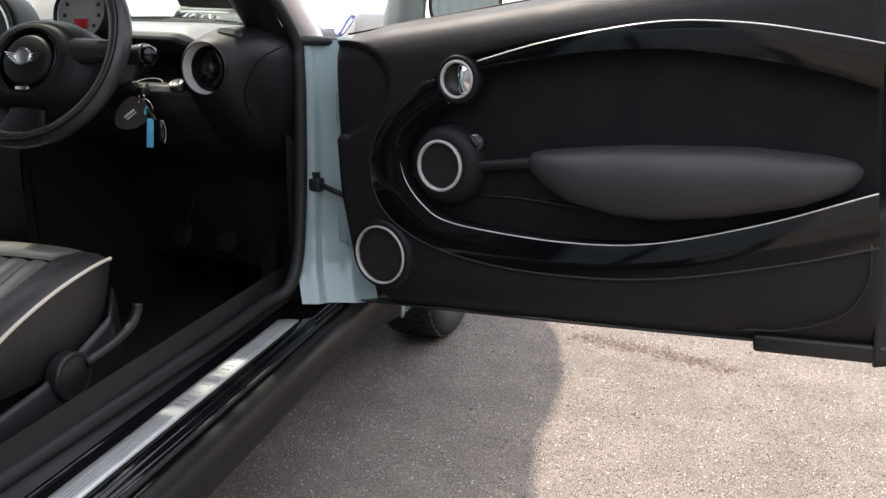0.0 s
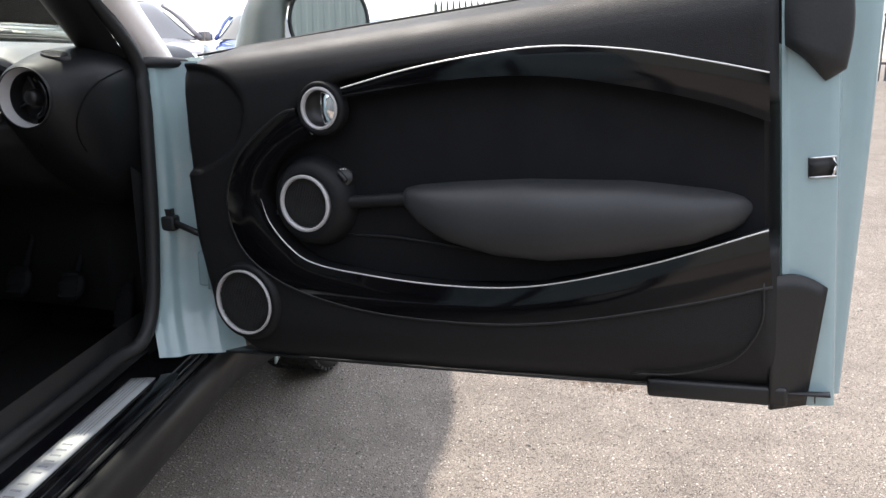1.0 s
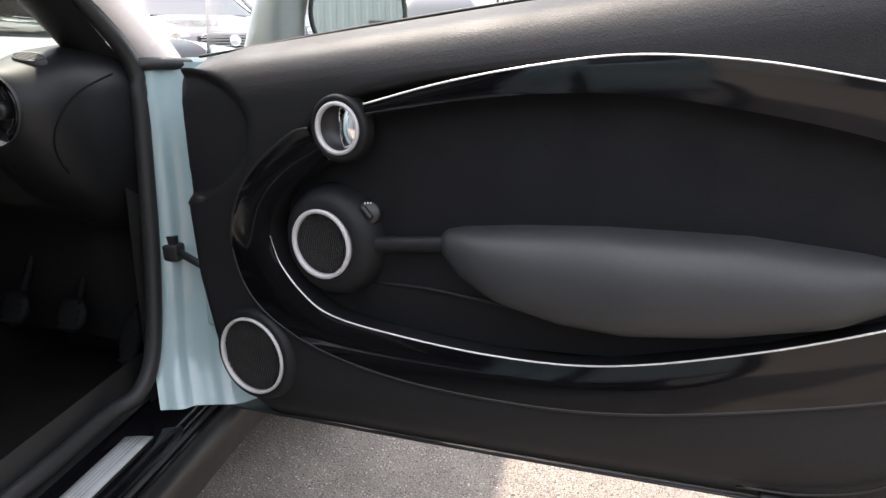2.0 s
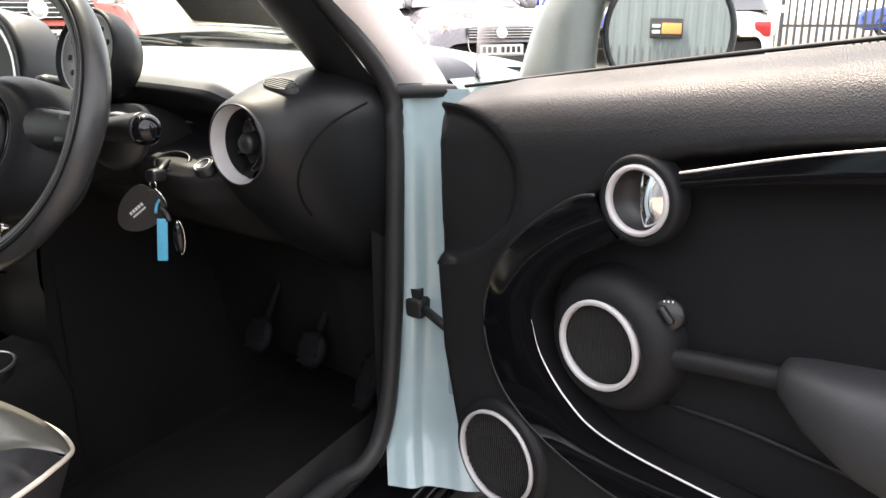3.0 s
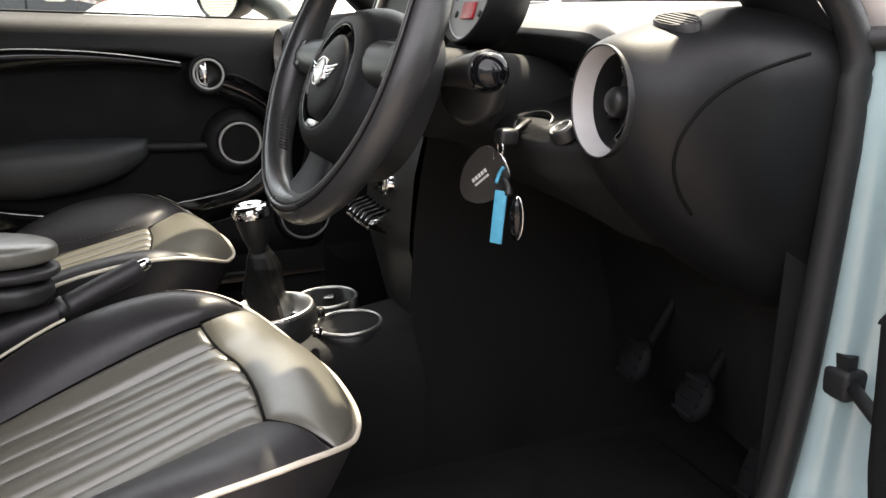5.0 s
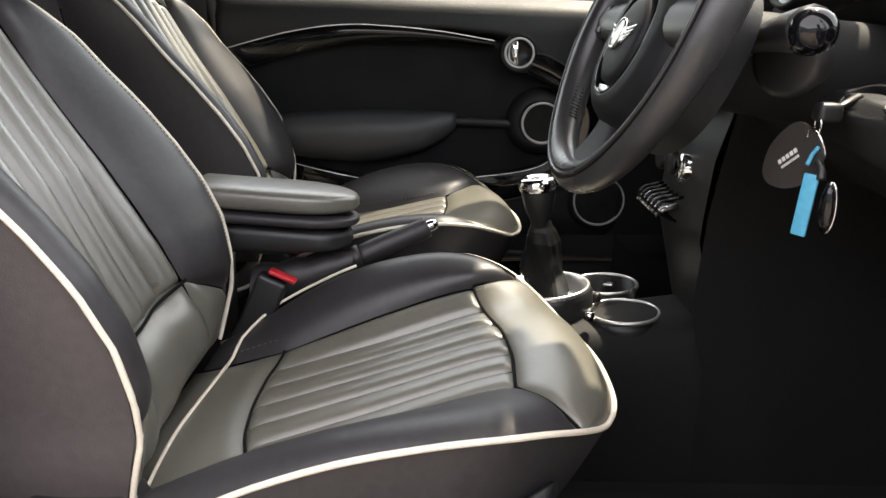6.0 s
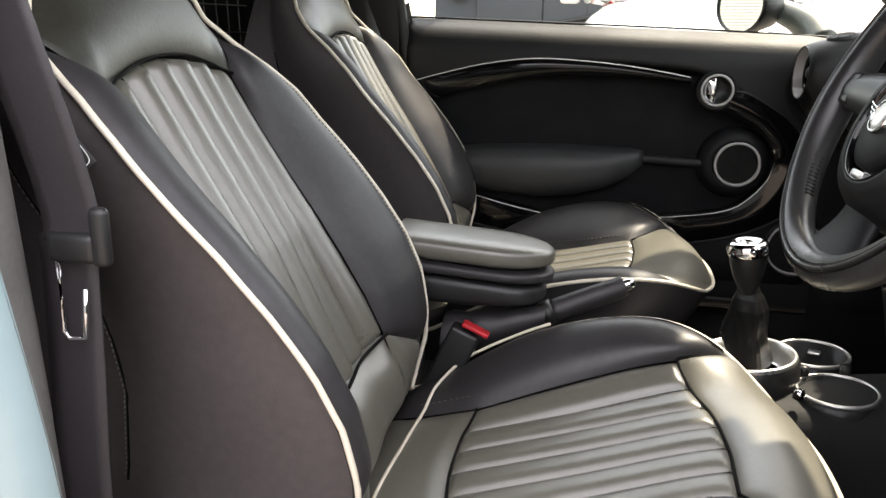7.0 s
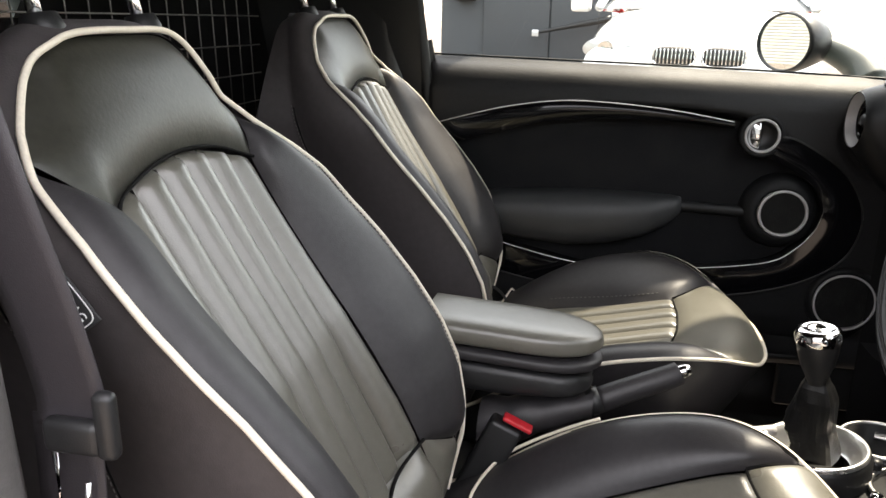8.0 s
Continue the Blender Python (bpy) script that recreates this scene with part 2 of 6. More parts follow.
# ---------------------------------------------------------------- the car's doors
HINGE = (0.703, -0.015)
ARMGREY = mat("grey_green_arm", (0.09, 0.10, 0.09), 0.4, vary=0.1, coat=0.3)
OUT_CURVE = [(.369, .804), (.338, .797), (.268, .756), (.226, .712), (.202, .65), (.217, .578), (.270, .527), (.36, .489), (.492, .464), (.662, .456), (.797, .466), (.956, .496), (1.07, .525)]
LOW_LINE = [(.390, .762), (.325, .730), (.289, .697), (.274, .66), (.285, .62), (.317, .578), (.36, .55), (.45, .532), (.60, .516), (.744, .518), (.91, .552), (1.066, .60)]
TOP_LINE = [(.461, .829), (.57, .846), (.68, .856), (.79, .858), (.9, .843), (1.0, .818), (1.068, .798)]
TOP_LOW = [(.459, .815), (.57, .824), (.68, .826), (.79, .818), (.9, .795), (1.0, .766), (1.068, .738)]


def car_door(side, turn, label):
    """A door in its own frame: along it from the hinge, outward and up. side 1: hinged for the right of the car."""
    root = thing("side_door", None, label, "car door", "doors of the hatchback", turn=turn)

    def P(a, w, z):
        return Vector((a, -w * side, z))

    def N(a, w, z):                      # a direction
        return Vector((a, -w * side, z))

    def front(z):
        return lin(z, [.36, .40, .47, .60, .75, .88, .93], [.20, .165, .118, .105, .110, .122, .135])

    def w_at(z, a=.6):
        w = soft(z, [.36, .39, .43, .60, .80, .86, .885, .905, .918, .924], [.035, .058, .070, .075, .080, .081, .074, .060, .036, .010], .010)
        return w - .018 * (1 - step(a, front(z) - .001, front(z) + .016)) + 0.004 * math.sin(a * 3)

    lowa, lowz = [p[0] for p in LOW_LINE[3:]], [p[1] for p in LOW_LINE[3:]]
    topa, topz = [.274, .31, .36, .40] + [p[0] for p in TOP_LOW], [.672, .735, .770, .80] + [p[1] for p in TOP_LOW]

    def recess(a, z):
        """How deep the panel is dished inside the bright lines."""
        d = min(z - lin(a, lowa, lowz), lin(a, topa, topz) - z, a - .276)
        return .042 * step(d, -.032, -.013)

    def dish(a, z, rim=1.0):
        """The round scallop at the upper front corner."""
        k = .76 if z > .806 else .86
        r = math.hypot((a - front(z)) / 1.30, (z - .806) / k) / .120
        return .014 * (1 - step(r, rim - .15, rim))

    def ztop(a):
        return lin(a, [.1, .2, 1.1], [.905, .916, .938])

    def panel(u, v):
        z = .368 + (ztop(.1 + .98 * u) - .368) * (1 - (1 - v) ** 1.0)
        zz = .368 + (.924 - .368) * v
        a = front(zz) + (1.078 - front(zz)) * u
        rear = .02 * step(a, 1.066, 1.079)
        return P(a, w_at(zz, a) - rear - recess(a, z) - 1.5 * dish(a, z, .97), z)
    part("inner_panel", grid(lambda u, v: panel(u, .90 * v), 110, 76), LEDGE, root)
    part("window_ledge", grid(lambda u, v: panel(u, .90 + .10 * v), 70, 24), LEDGE, root, "softly shining rounded door top")
    # lower rear corner seam
    part("panel_seam", smooth_tube([P(1.06, .077, .53), P(1.055, .076, .47), P(1.02, .074, .42), P(.95, .066, .392), P(.88, .062, .386)], .0016, 24, sides=6), HARD, root)
    part("outer_skin", grid(lambda u, v: P(.03 + .17 * max(0, 1 - 3.5 * v) ** 2 * (1 - u) + 1.165 * u - .045 * step(u, .8, 1) * (1 - v) ** 1.4, -.045 - .035 * math.sin(math.pi * min(1, v * .9 + .05)), .346 + .569 * v), 20, 14), PAINT, root, thick=.004)
    part("bottom_edge", grid(lambda u, v: P(.12 + 1.02 * u, -.05 + .10 * v, .352 + .018 * v - .004 * math.sin(u * 3)), 20, 4), HARD, root, "black lower edge of the door", thick=.003)
    part("front_edge", grid(lambda u, v: P(lin(v, [0, .5, 1], [.035, .07, .12]) + .01 * math.sin(u * 9), -.045 + lin(v, [0, .5, 1], [0, .03, .10]), .46 + .39 * u), 14, 5), PAINT, root, thick=.003)
    # painted jamb at the rear of the door
    prof = [(1.081, .050), (1.086, .040), (1.094, .034), (1.140, .026), (1.150, .012), (1.156, -.012), (1.186, -.022), (1.192, -.040), (1.184, -.05)]
    part("rear_jamb", grid(lambda u, v: P(curve_at([(p[0], p[1], 0) for p in prof], v).x - .050 * (1 - u) ** 1.4 * step(v, .35, 1) + .012 * u * step(v, .5, 1), curve_at([(p[0], p[1], 0) for p in prof], v).y, .345 + .575 * u), 20, 26), PAINT, root)
    latch = part("latch", grid(lambda u, v: P(1.112 + .032 * u, .0345 - .008 * u, .660 + .026 * v), 3, 3), HARD, root, "black latch mouth with chrome lips", thick=.004)
    for z in (.661, .686):
        part("latch_lip", tube([P(1.113, .038, z), P(1.128, .034, z), P(1.144, .029, z)], .0012, 6), CHROME, latch)
    part("latch_lip", tube([P(1.140, .029, .661), P(1.144, .029, .674), P(1.140, .029, .687)], .0018, 6), CHROME, latch)
    # plastic cover at the lower rear corner
    part("corner_cover", join(moved(rbox(.90, 1.088, -.014, .016, .350, .378, .006), Matrix.Translation(P(0, .045, 0))),
                              moved(rbox(1.08, 1.125, -.010, .012, .344, .366, .004), Matrix.Translation(P(0, .020, 0)))), HARD, root)
    part("corner_flap", grid(lambda u, v: P(1.066 + .070 * u - .026 * u * (1 - v), .062 - .026 * u, .347 + (.185 - .020 * u + .012 * math.sin(3 * u)) * v), 10, 10), HARD, root, "black flap over the lower rear corner", thick=.006)
    # rubber block where the window runs into the rear jamb
    part("window_guide", grid(lambda u, v: P(1.115 + (.036 + .012 * math.sin(3 * u)) * math.cos(2 * math.pi * v) * (1 - .55 * (u < .02)),
                                             .025 + (.03 - .012 * u) * math.sin(2 * math.pi * v) * (1 - .55 * (u < .02)), .80 + .15 * u - .02 * math.cos(2 * math.pi * v)), 12, 20, loop_v=True), RUBBER, root)
    # gloss bands
    def band(u, v, A, B, w0, dome, swell):
        o, i = curve_at([(p[0], 0, p[1]) for p in A], u), curve_at([(p[0], 0, p[1]) for p in B], u)
        p = o.lerp(i, v)
        return P(p.x, w_at(p.z, p.x) + w0 + dome * (1 - v) + swell * math.sin(math.pi * min(1, max(0, v))), p.z)
    part("lower_gloss_band", grid(lambda u, v: band(u, v, OUT_CURVE, LOW_LINE, .001, .004, .003), 70, 12), PIANO, root, "piano black trim band")
    part("upper_gloss_band", grid(lambda u, v: band(u, v, TOP_LINE, TOP_LOW, .001, *((.003, .0015) if side > 0 else (.005, .007))), 50, 8), PIANO, root, "piano black trim band")
    part("lower_bright_line", smooth_tube([P(a, w_at(z, a) + .002, z) for a, z in LOW_LINE[3:]], .0012, 90, sides=6, taper=lambda u: min(1.0, .1 + u / .2)), BRIGHT, root, "thin bright trim line")
    part("upper_bright_line", smooth_tube([P(a, w_at(z, a) + .006, z) for a, z in TOP_LINE], .0012, 50, sides=6), BRIGHT, root, "thin bright trim line")
    part("band_edge", smooth_tube([P(a, w_at(z, a) + .004, z) for a, z in OUT_CURVE], .0022, 70, sides=6), HARD, root)
    for ln in (LOW_LINE, TOP_LOW):
        part("recess_wall", grid(lambda u, v: (lambda q: P(q.x, w_at(q.z, q.x) + .001 - .036 * v, q.z))(curve_at([(p[0], 0, p[1]) for p in ln], u)), 70, 4), CLOTH, root)
    part("cloth_insert", grid(lambda u, v: P(.29 + .77 * u,
                                             .0490 + .004 * math.sin(math.pi * u) * math.sin(math.pi * v),
                                             lin(.29 + .77 * u, [p[0] for p in LOW_LINE[4:]], [p[1] for p in LOW_LINE[4:]]) * (1 - v)
                                             + lin(.29 + .77 * u, [.29, .36, .40] + [p[0] for p in TOP_LOW], [.72, .765, .79] + [p[1] for p in TOP_LOW]) * v), 40, 20), CLOTH, root)
    if side > 0:
        part("pocket_lip", smooth_tube([P(.42, .050, .592), P(.50, .052, .588), P(.58, .054, .578), P(.68, .055, .567), P(.85, .054, .572)], .0024, 30, sides=8), LEDGE, root)

    # arm rest and its pull bar
    def arm(u, v):
        cap, u = u < .001, max(u - .02, 0) / .98
        a = .540 + .507 * u
        top = lin(u, [0, .04, .2, .4, .7, .9, .97, 1], [.668, .672, .675, .675, .667, .652, .643, .630])
        bot = lin(u, [0, .05, .15, .3, .45, .65, .85, .97, 1], [.636, .610, .583, .562, .555, .562, .580, .600, .622])
        zc, h = (top + bot) / 2, (top - bot) / 2
        dep = lin(u, [0, .06, .2, .5, .85, .96, 1], [.032, .042, .052, .058, .048, .030, .003])
        if cap:
            return P(a + .002, .050, zc)
        th = math.pi * (v - .5)
        return P(a, .044 + (dep + .016 * min(1, u * 8) * min(1, (1 - u) * 8)) * abs(math.cos(th)) ** .55, zc + h * (1 if th > 0 else -1) * abs(math.sin(th)) ** .9)
    part("armrest", grid(arm, 44, 24), ARMREST, root, "smooth dark grey arm rest")
    part("pull_bar", grid(lambda u, v: P(.415 + .145 * u, .062 - .002 * u + .011 * math.cos(2 * math.pi * v), .647 + .004 * u + .0105 * math.sin(2 * math.pi * v)), 10, 18, loop_v=True), LEDGE, root)

    axis = N(0, 1, 0)
    # tweeter pod
    c = P(.3645, .045, .651) if side > 0 else P(.348, .042, .652)
    pod = part("speaker_pod", moved(lathe([(.078, -.004), (.077, .010), (.071, .027), (.062, .037), (.052, .0415), (.047, .041), (.044, .034)], sides=48, sx=1.0), aim(c + P(.004, 0, 0), axis)), PLASTIC, root)
    part("speaker_ring", moved(lathe(ring_profile(.0418, .0475, .030, .0440)), aim(c, axis)), RINGWHITE, pod, "silver ring")
    part("speaker_cloth", moved(lathe([(.0, .036), (.03, .0365), (.043, .035)]), aim(c, axis)), GRILLE, pod)
    for k in range(-12, 13):
        h = k * .0032
        half = math.sqrt(max(0, .0405 ** 2 - h * h))
        if half > .006:
            part("grille_rib", moved(box(-half, half, h - .0007, h + .0007, .036, .0378), aim(c, axis) @ Matrix.Rotation(math.pi / 2, 4, "Z")), GRILLE, pod, smooth=False)
    # woofer
    c = P(.210, .066, .478)
    low = part("bass_speaker", moved(lathe([(.074, -.012), (.073, .006), (.067, .019), (.0605, .0215), (.055, .014)], sides=48), aim(c, axis)), PLASTIC, root)
    part("speaker_ring", moved(lathe(ring_profile(.0548, .0590, .012, .0245)), aim(c, axis)), RINGWHITE, low, "thin silver ring")
    part("speaker_cloth", moved(lathe([(.0, .017), (.04, .0175), (.056, .015)]), aim(c, axis)), GRILLE, low)
    for k in range(-15, 16):
        h = k * .0034
        half = math.sqrt(max(0, .0535 ** 2 - h * h))
        part("grille_rib", moved(box(-half, half, h - .0007, h + .0007, .0165, .0186), aim(c, axis) @ Matrix.Rotation(math.pi / 2, 4, "Z")), GRILLE, low, smooth=False)
    # round release handle
    c = P(.4155, .0735, .8015) if side > 0 else P(.406, .073, .804)
    rel = part("release_bezel", moved(lathe([(.044, -.004), (.0435, .010), (.040, .016), (.034, .015), (.033, .004)], sides=44), aim(c, axis)), PLASTIC, root)
    part("release_ring", moved(lathe(ring_profile(.0285, .0335, .004, .0175)), aim(c, axis)), RINGWHITE, rel, "silver ring")
    part("release_cup", moved(lathe([(.0, -.006), (.016, -.005), (.025, .002), (.029, .012)]), aim(c, axis)), HARD, rel)
    def lever(u, v):
        x = -.002 + .0295 * u
        z = (v - .5) * 2 * math.sqrt(max(0, .0282 ** 2 - x * x))
        curl = -.010 * (1 - step(u, 0, .22))
        return c + P(x, .004 + .011 * (1 - (x / .03) ** 2) * (1 - .55 * (z / .028) ** 2) + curl, z)
    part("release_lever", grid(lever, 16, 14), CHROME, rel, "chrome release lever", thick=.002)
    part("bezel_clip", smooth_tube([c + P(.0468 * math.cos(t), .004, .0468 * math.sin(t)) for t in np.linspace(radians(178), radians(238), 7)], .0009, 18, sides=6), SILVER, root)
    # mirror switch
    if side > 0:
        c = P(.432, .066, .690)
        sw = part("mirror_switch", moved(lathe([(.017, -.022), (.0165, -.004), (.014, 0), (.0, .0005)], sides=28), aim(c, N(.35, 1, .25))), HARD, root)
        part("switch_knob", moved(rbox(-.0035, .0035, -.010, .010, -.001, .009, .0025), aim(c, N(.35, 1, .25), 35)), HARD, sw)
        for k in range(3):
            part("switch_mark", moved(box(-.004 + .004 * k, -.0025 + .004 * k, .0115, .0135, .0, .0007), aim(c, N(.35, 1, .25))), WHITEINK, sw, smooth=False)
    # lining of the scallop at the upper front corner
    def boss(u, v):
        th = radians(-90 + 180 * u)
        r = .120 * v
        z = .806 + r * math.sin(th) * (.76 if th > 0 else .86)
        a = front(z) + .002 + r * math.cos(th) * 1.30
        return P(a, w_at(z, a) - dish(a, z) + .0006, z)
    part("corner_scallop", grid(boss, 40, 34), LEDGE, root)
    part("waist_seal", smooth_tube([P(.12, .008, .912), P(.5, .008, .926), P(1.09, .008, .940)], .0022, 24, sides=8), RUBBER, root)
    pane = part("window_pane", grid(lambda u, v: P(.125 + .11 * v + (.955 - .11 * v) * u, -.002 + .13 * v * v, .90 + .42 * v), 8, 10), GLASS if side > 0 else TINTED, root, "clear side window", thick=.004)
    pane.visible_shadow = side < 0
    # outside mirror
    c = P(.303, -.151, .956) if side > 0 else P(.338, -.125, .976)
    arm_m = part("mirror_arm", smooth_tube([P(.203, -.055, .880), P(.203, -.072, .930), P(.205, -.092, .980), P(.213, -.125, 1.02), P(.245, -.185, 1.03)] if side > 0 else [P(.19, -.05, .90), P(.21, -.08, .935), P(.25, -.11, .96), c + P(-.045, .0, .0)], .034 if side > 0 else .026, 20, sides=16, taper=lambda t: 1.45 - .65 * t), ARMGREY, root, "slim grey mirror arm")
    nrm = (N(.50, .86, .0) if side > 0 else N(.87, .49, .0)).normalized()
    ms = Matrix.Scale(.90 if side > 0 else 1.0, 4)
    shell = part("mirror_shell", moved(lathe([(.0, -.075), (.035, -.072), (.066, -.05), (.081, -.015), (.084, .010), (.081, .017), (.077, .017), (.075, .012)], sides=40, sx=1.06 if side > 0 else .74), aim(c, nrm, 90) @ ms), HARD, root, "round black mirror housing")
    part("mirror_glass", moved(lathe([(.0, .0135), (.04, .0135), (.0755, .013)], sides=40, sx=1.06 if side > 0 else .74), aim(c, nrm, 90) @ ms), MIRROR, shell)
    return root


# ---------------------------------------------------------------- the front seats
def car_seat(side, label, slide=(0, 0, 0), hand=1):
    """A fluted leather seat with cream piping. side 1: right of the car, -1: left; hand: the way in which its slimmer bolster lies."""
    cx, bx = .325, .345
    root = thing("bucket_seat", (side * cx, -.70, .30), label, "car seat", "front seats")
    ZY = [-.92, -.78, -.65, -.53, -.47, -.42, -.385]
    ZC = [.405, .440, .475, .510, .520, .520, .503]
    BY = [-.92, -.85, -.80, -.75, -.70, -.65, -.60, -.55, -.50, -.45, -.385]
    BZ = [.40, .425, .460, .488, .508, .524, .533, .537, .531, .519, .504]
    BI = [.40, .425, .464, .496, .520, .536, .547, .552, .546, .532, .506]

    def yf(s):
        return -.388 - .165 * (min(abs(s), .257) / .257) ** 2.6

    def cush(s, y):
        d = yf(s) - y
        bz = soft(y, BY, BZ) if s * side > 0 else soft(y, BY, BI)
        z = soft(y, ZY, ZC) + (bz - soft(y, ZY, ZC)) * (step(s, .10, .25) if s > 0 else step(-s, .10, .245))
        z -= .030 * max(0.0, 1 - max(d, 0) / .07) ** 2 * (1 - step(abs(s), .11, .22))
        return Vector((side * (cx + s), y, z))

    # outline of the cushion, from the inner rear over the nose to the outer rear
    half = [(.257 * i / 40, yf(.257 * i / 40)) for i in range(41)] + [(.257 - .012 * (j / 16) ** 2, -.553 - .347 * j / 16) for j in range(1, 17)]
    outl = [(-s, y) for s, y in half[::-1]] + half[1:]
    for k in range(30):
        outl = outl[:1] + [((a[0] + 2 * b[0] + c[0]) / 4, (a[1] + 2 * b[1] + c[1]) / 4) for a, b, c in zip(outl, outl[1:], outl[2:])] + outl[-1:]

    def along(poly, u):
        L = [0.0]
        for p, q in zip(poly, poly[1:]):
            L.append(L[-1] + math.dist(p, q))
        x = u * L[-1]
        return lin(x, L, [p[0] for p in poly]), lin(x, L, [p[1] for p in poly])

    def pad(u, v, h, e=8, ev=8, sink=.5, ends=1.0):
        return h * (1 - ends * abs(2 * u - 1) ** e) * (1 - abs(2 * v - 1) ** ev) - h * sink

    def patch(name, A, B, mtl, nu=30, nv=14, h=.007, parent=root, surf=cush, out=None, ev=8, e=8, sink=.5, ends=1.0):
        """A padded panel between two lines A and B of the surface."""
        def f(u, v):
            a, b = along(A, u), along(B, u)
            s, y = a[0] + (b[0] - a[0]) * v, a[1] + (b[1] - a[1]) * v
            p = surf(s, y)
            q = .004
            n = (surf(s + q, y) - surf(s - q, y)).cross(surf(s, y + q) - surf(s, y - q)).normalized() * hand
            if out and n.dot(out) < 0:
                n = -n
            return p + n * pad(u, v, h, e, ev, sink, ends)
        return part(name, grid(f, nu, nv), mtl, parent)

    cushion = part("cushion_core", grid(lambda u, v: cush((-1 + 2 * u) * (.14 + .06 * step(v, .2, .6)), -.44 - .45 * v) - Vector((0, 0, .03)), 16, 16), LEATHER, root, "padded seat cushion")
    UP = Vector((0, 0, 1))
    ns = 6
    SF, SR = [-.172, -.121, -.058, .020, .097], [-.141, -.085, -.005, .063, .142]
    yfi = lambda s: soft(s, SF, [-.538, -.522, -.504, -.498, -.501], .02) - (.03 if side < 0 else 0)
    yri = lambda s: soft(s, SR, [-.783, -.793, -.793, -.785, -.763], .02)
    sfi = lambda k: SF[0] + (SF[-1] - SF[0]) * k
    sri = lambda k: SR[0] + (SR[-1] - SR[0]) * k
    for i in range(ns):
        A = [(sfi(i / ns) + .0008, yfi(sfi(i / ns))), (sri(i / ns) + .0008, yri(sri(i / ns)))]
        B = [(sfi((i + 1) / ns) - .0008, yfi(sfi((i + 1) / ns))), (sri((i + 1) / ns) - .0008, yri(sri((i + 1) / ns)))]
        patch("flute", A, B, LEATHER_IN, 60, 20, .0095, cushion, out=UP, ev=3.6, e=30, sink=.6, ends=.7)
    for i in range(1, ns):
        a, b = sfi(i / ns), sri(i / ns)
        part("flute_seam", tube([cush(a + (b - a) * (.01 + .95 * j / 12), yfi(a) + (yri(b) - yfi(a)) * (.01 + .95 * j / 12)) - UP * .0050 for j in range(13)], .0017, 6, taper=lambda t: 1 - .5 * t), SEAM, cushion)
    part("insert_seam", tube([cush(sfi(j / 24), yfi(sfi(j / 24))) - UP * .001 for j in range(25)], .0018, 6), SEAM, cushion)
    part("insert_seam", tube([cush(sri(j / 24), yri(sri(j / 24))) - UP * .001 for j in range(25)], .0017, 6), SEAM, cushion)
    bow = [(-.246, -.70), (-.243, -.77), (-.222, -.830), (-.15, -.855), (-.05, -.864), (.035, -.868), (.11, -.863), (.160, -.856), (.205, -.848), (.236, -.842), (.248, -.839)]
    lift = lambda s: .006 + .015 * step(abs(s), .14, .18) * (1 - .75 * step(abs(s), .232, .252))
    part("rear_piping", tube([cush(q.x, q.y) + UP * lift(q.x) for q in (curve_at([(a, b, 0) for a, b in bow], j / 60) for j in range(61))], .0022, 8), PIPING, cushion, "cream leather piping")
    front = [p for p in outl if p[1] > (-.445 if p[0] > 0 else -.470)]
    sa, sb = front[0], front[-1]
    back = [sa] + [(sfi(i / 12), yfi(sfi(i / 12))) for i in range(13)] + [sb]
    patch("nose_panel", front, back, LEATHER_IN, 50, 26, .010, cushion, out=UP, ev=4.5, e=24, sink=.3)
    for (sx, sy), k in ((sa, 0), (sb, -1)):
        part("nose_seam", tube([cush(sx + (SF[k] - sx) * j / 12, sy + (yfi(SF[k]) - sy) * j / 12) + UP * .0005 for j in range(13)], .0016, 6), SEAM, cushion)
    for sg in (-1, 1):
        edge = [p for p in outl if p[1] <= (-.445 if sg > 0 else -.470) and p[0] * sg > 0]
        if sg < 0:
            edge = edge[::-1]
        edge = [sa if sg < 0 else sb] + edge
        inner = [(SF[0], yfi(SF[0])), (SR[0], yri(SR[0])), (-.155, -.90)] if sg < 0 else [(SF[-1], yfi(SF[-1])), (.108, -.60), (.124, -.68), (SR[-1], yri(SR[-1])), (.155, -.90)]
        patch("side_bolster", inner, edge, LEATHER, 50, 20, .018, cushion, out=UP, ev=3.2, e=18, sink=.15)
        st = [along(inner, i / 90) for i in range(6, 82)]
        part("stitching", join(*[tube([cush(a + sg * .012, b) + UP * .0085, cush(c + sg * .012, d) + UP * .0085], .0008, 4) for (a, b), (c, d) in list(zip(st, st[1:]))[::2]]), PALETHREAD, cushion)
        if sg * side < 0:
            for d in (.010, .0145, .0195):
                part("welt_line", tube([cush(a * (1 - d / .257), b) + UP * (.0050 + .17 * d) for a, b in (along(edge, .03 + .60 * j / 40) for j in range(41))], .0008, 5), SEAM, cushion)
    rear = [(-.155, -.91), (.155, -.91)]
    patch("rear_panel", [(sri(k / 8), yri(sri(k / 8))) for k in range(9)], rear, LEATHER_IN, 20, 10, .010, cushion, out=UP)
    rim = [cush(s, y) + UP * .001 for s, y in outl]
    part("piping", tube(rim, .0031, 8), PIPING, cushion, "cream leather piping")

    def skirt(u, v):
        s, y = along(outl, u)
        p = cush(s, y)
        k = 1 - .10 * v + .03 * math.sin(math.pi * v)
        return Vector((side * cx + (p.x - side * cx) * k, y - .05 * v * step(y, -.60, -.42), p.z + (.385 - p.z) * v))
    part("cushion_side", grid(skirt, 70, 8), LEATHER, cushion)

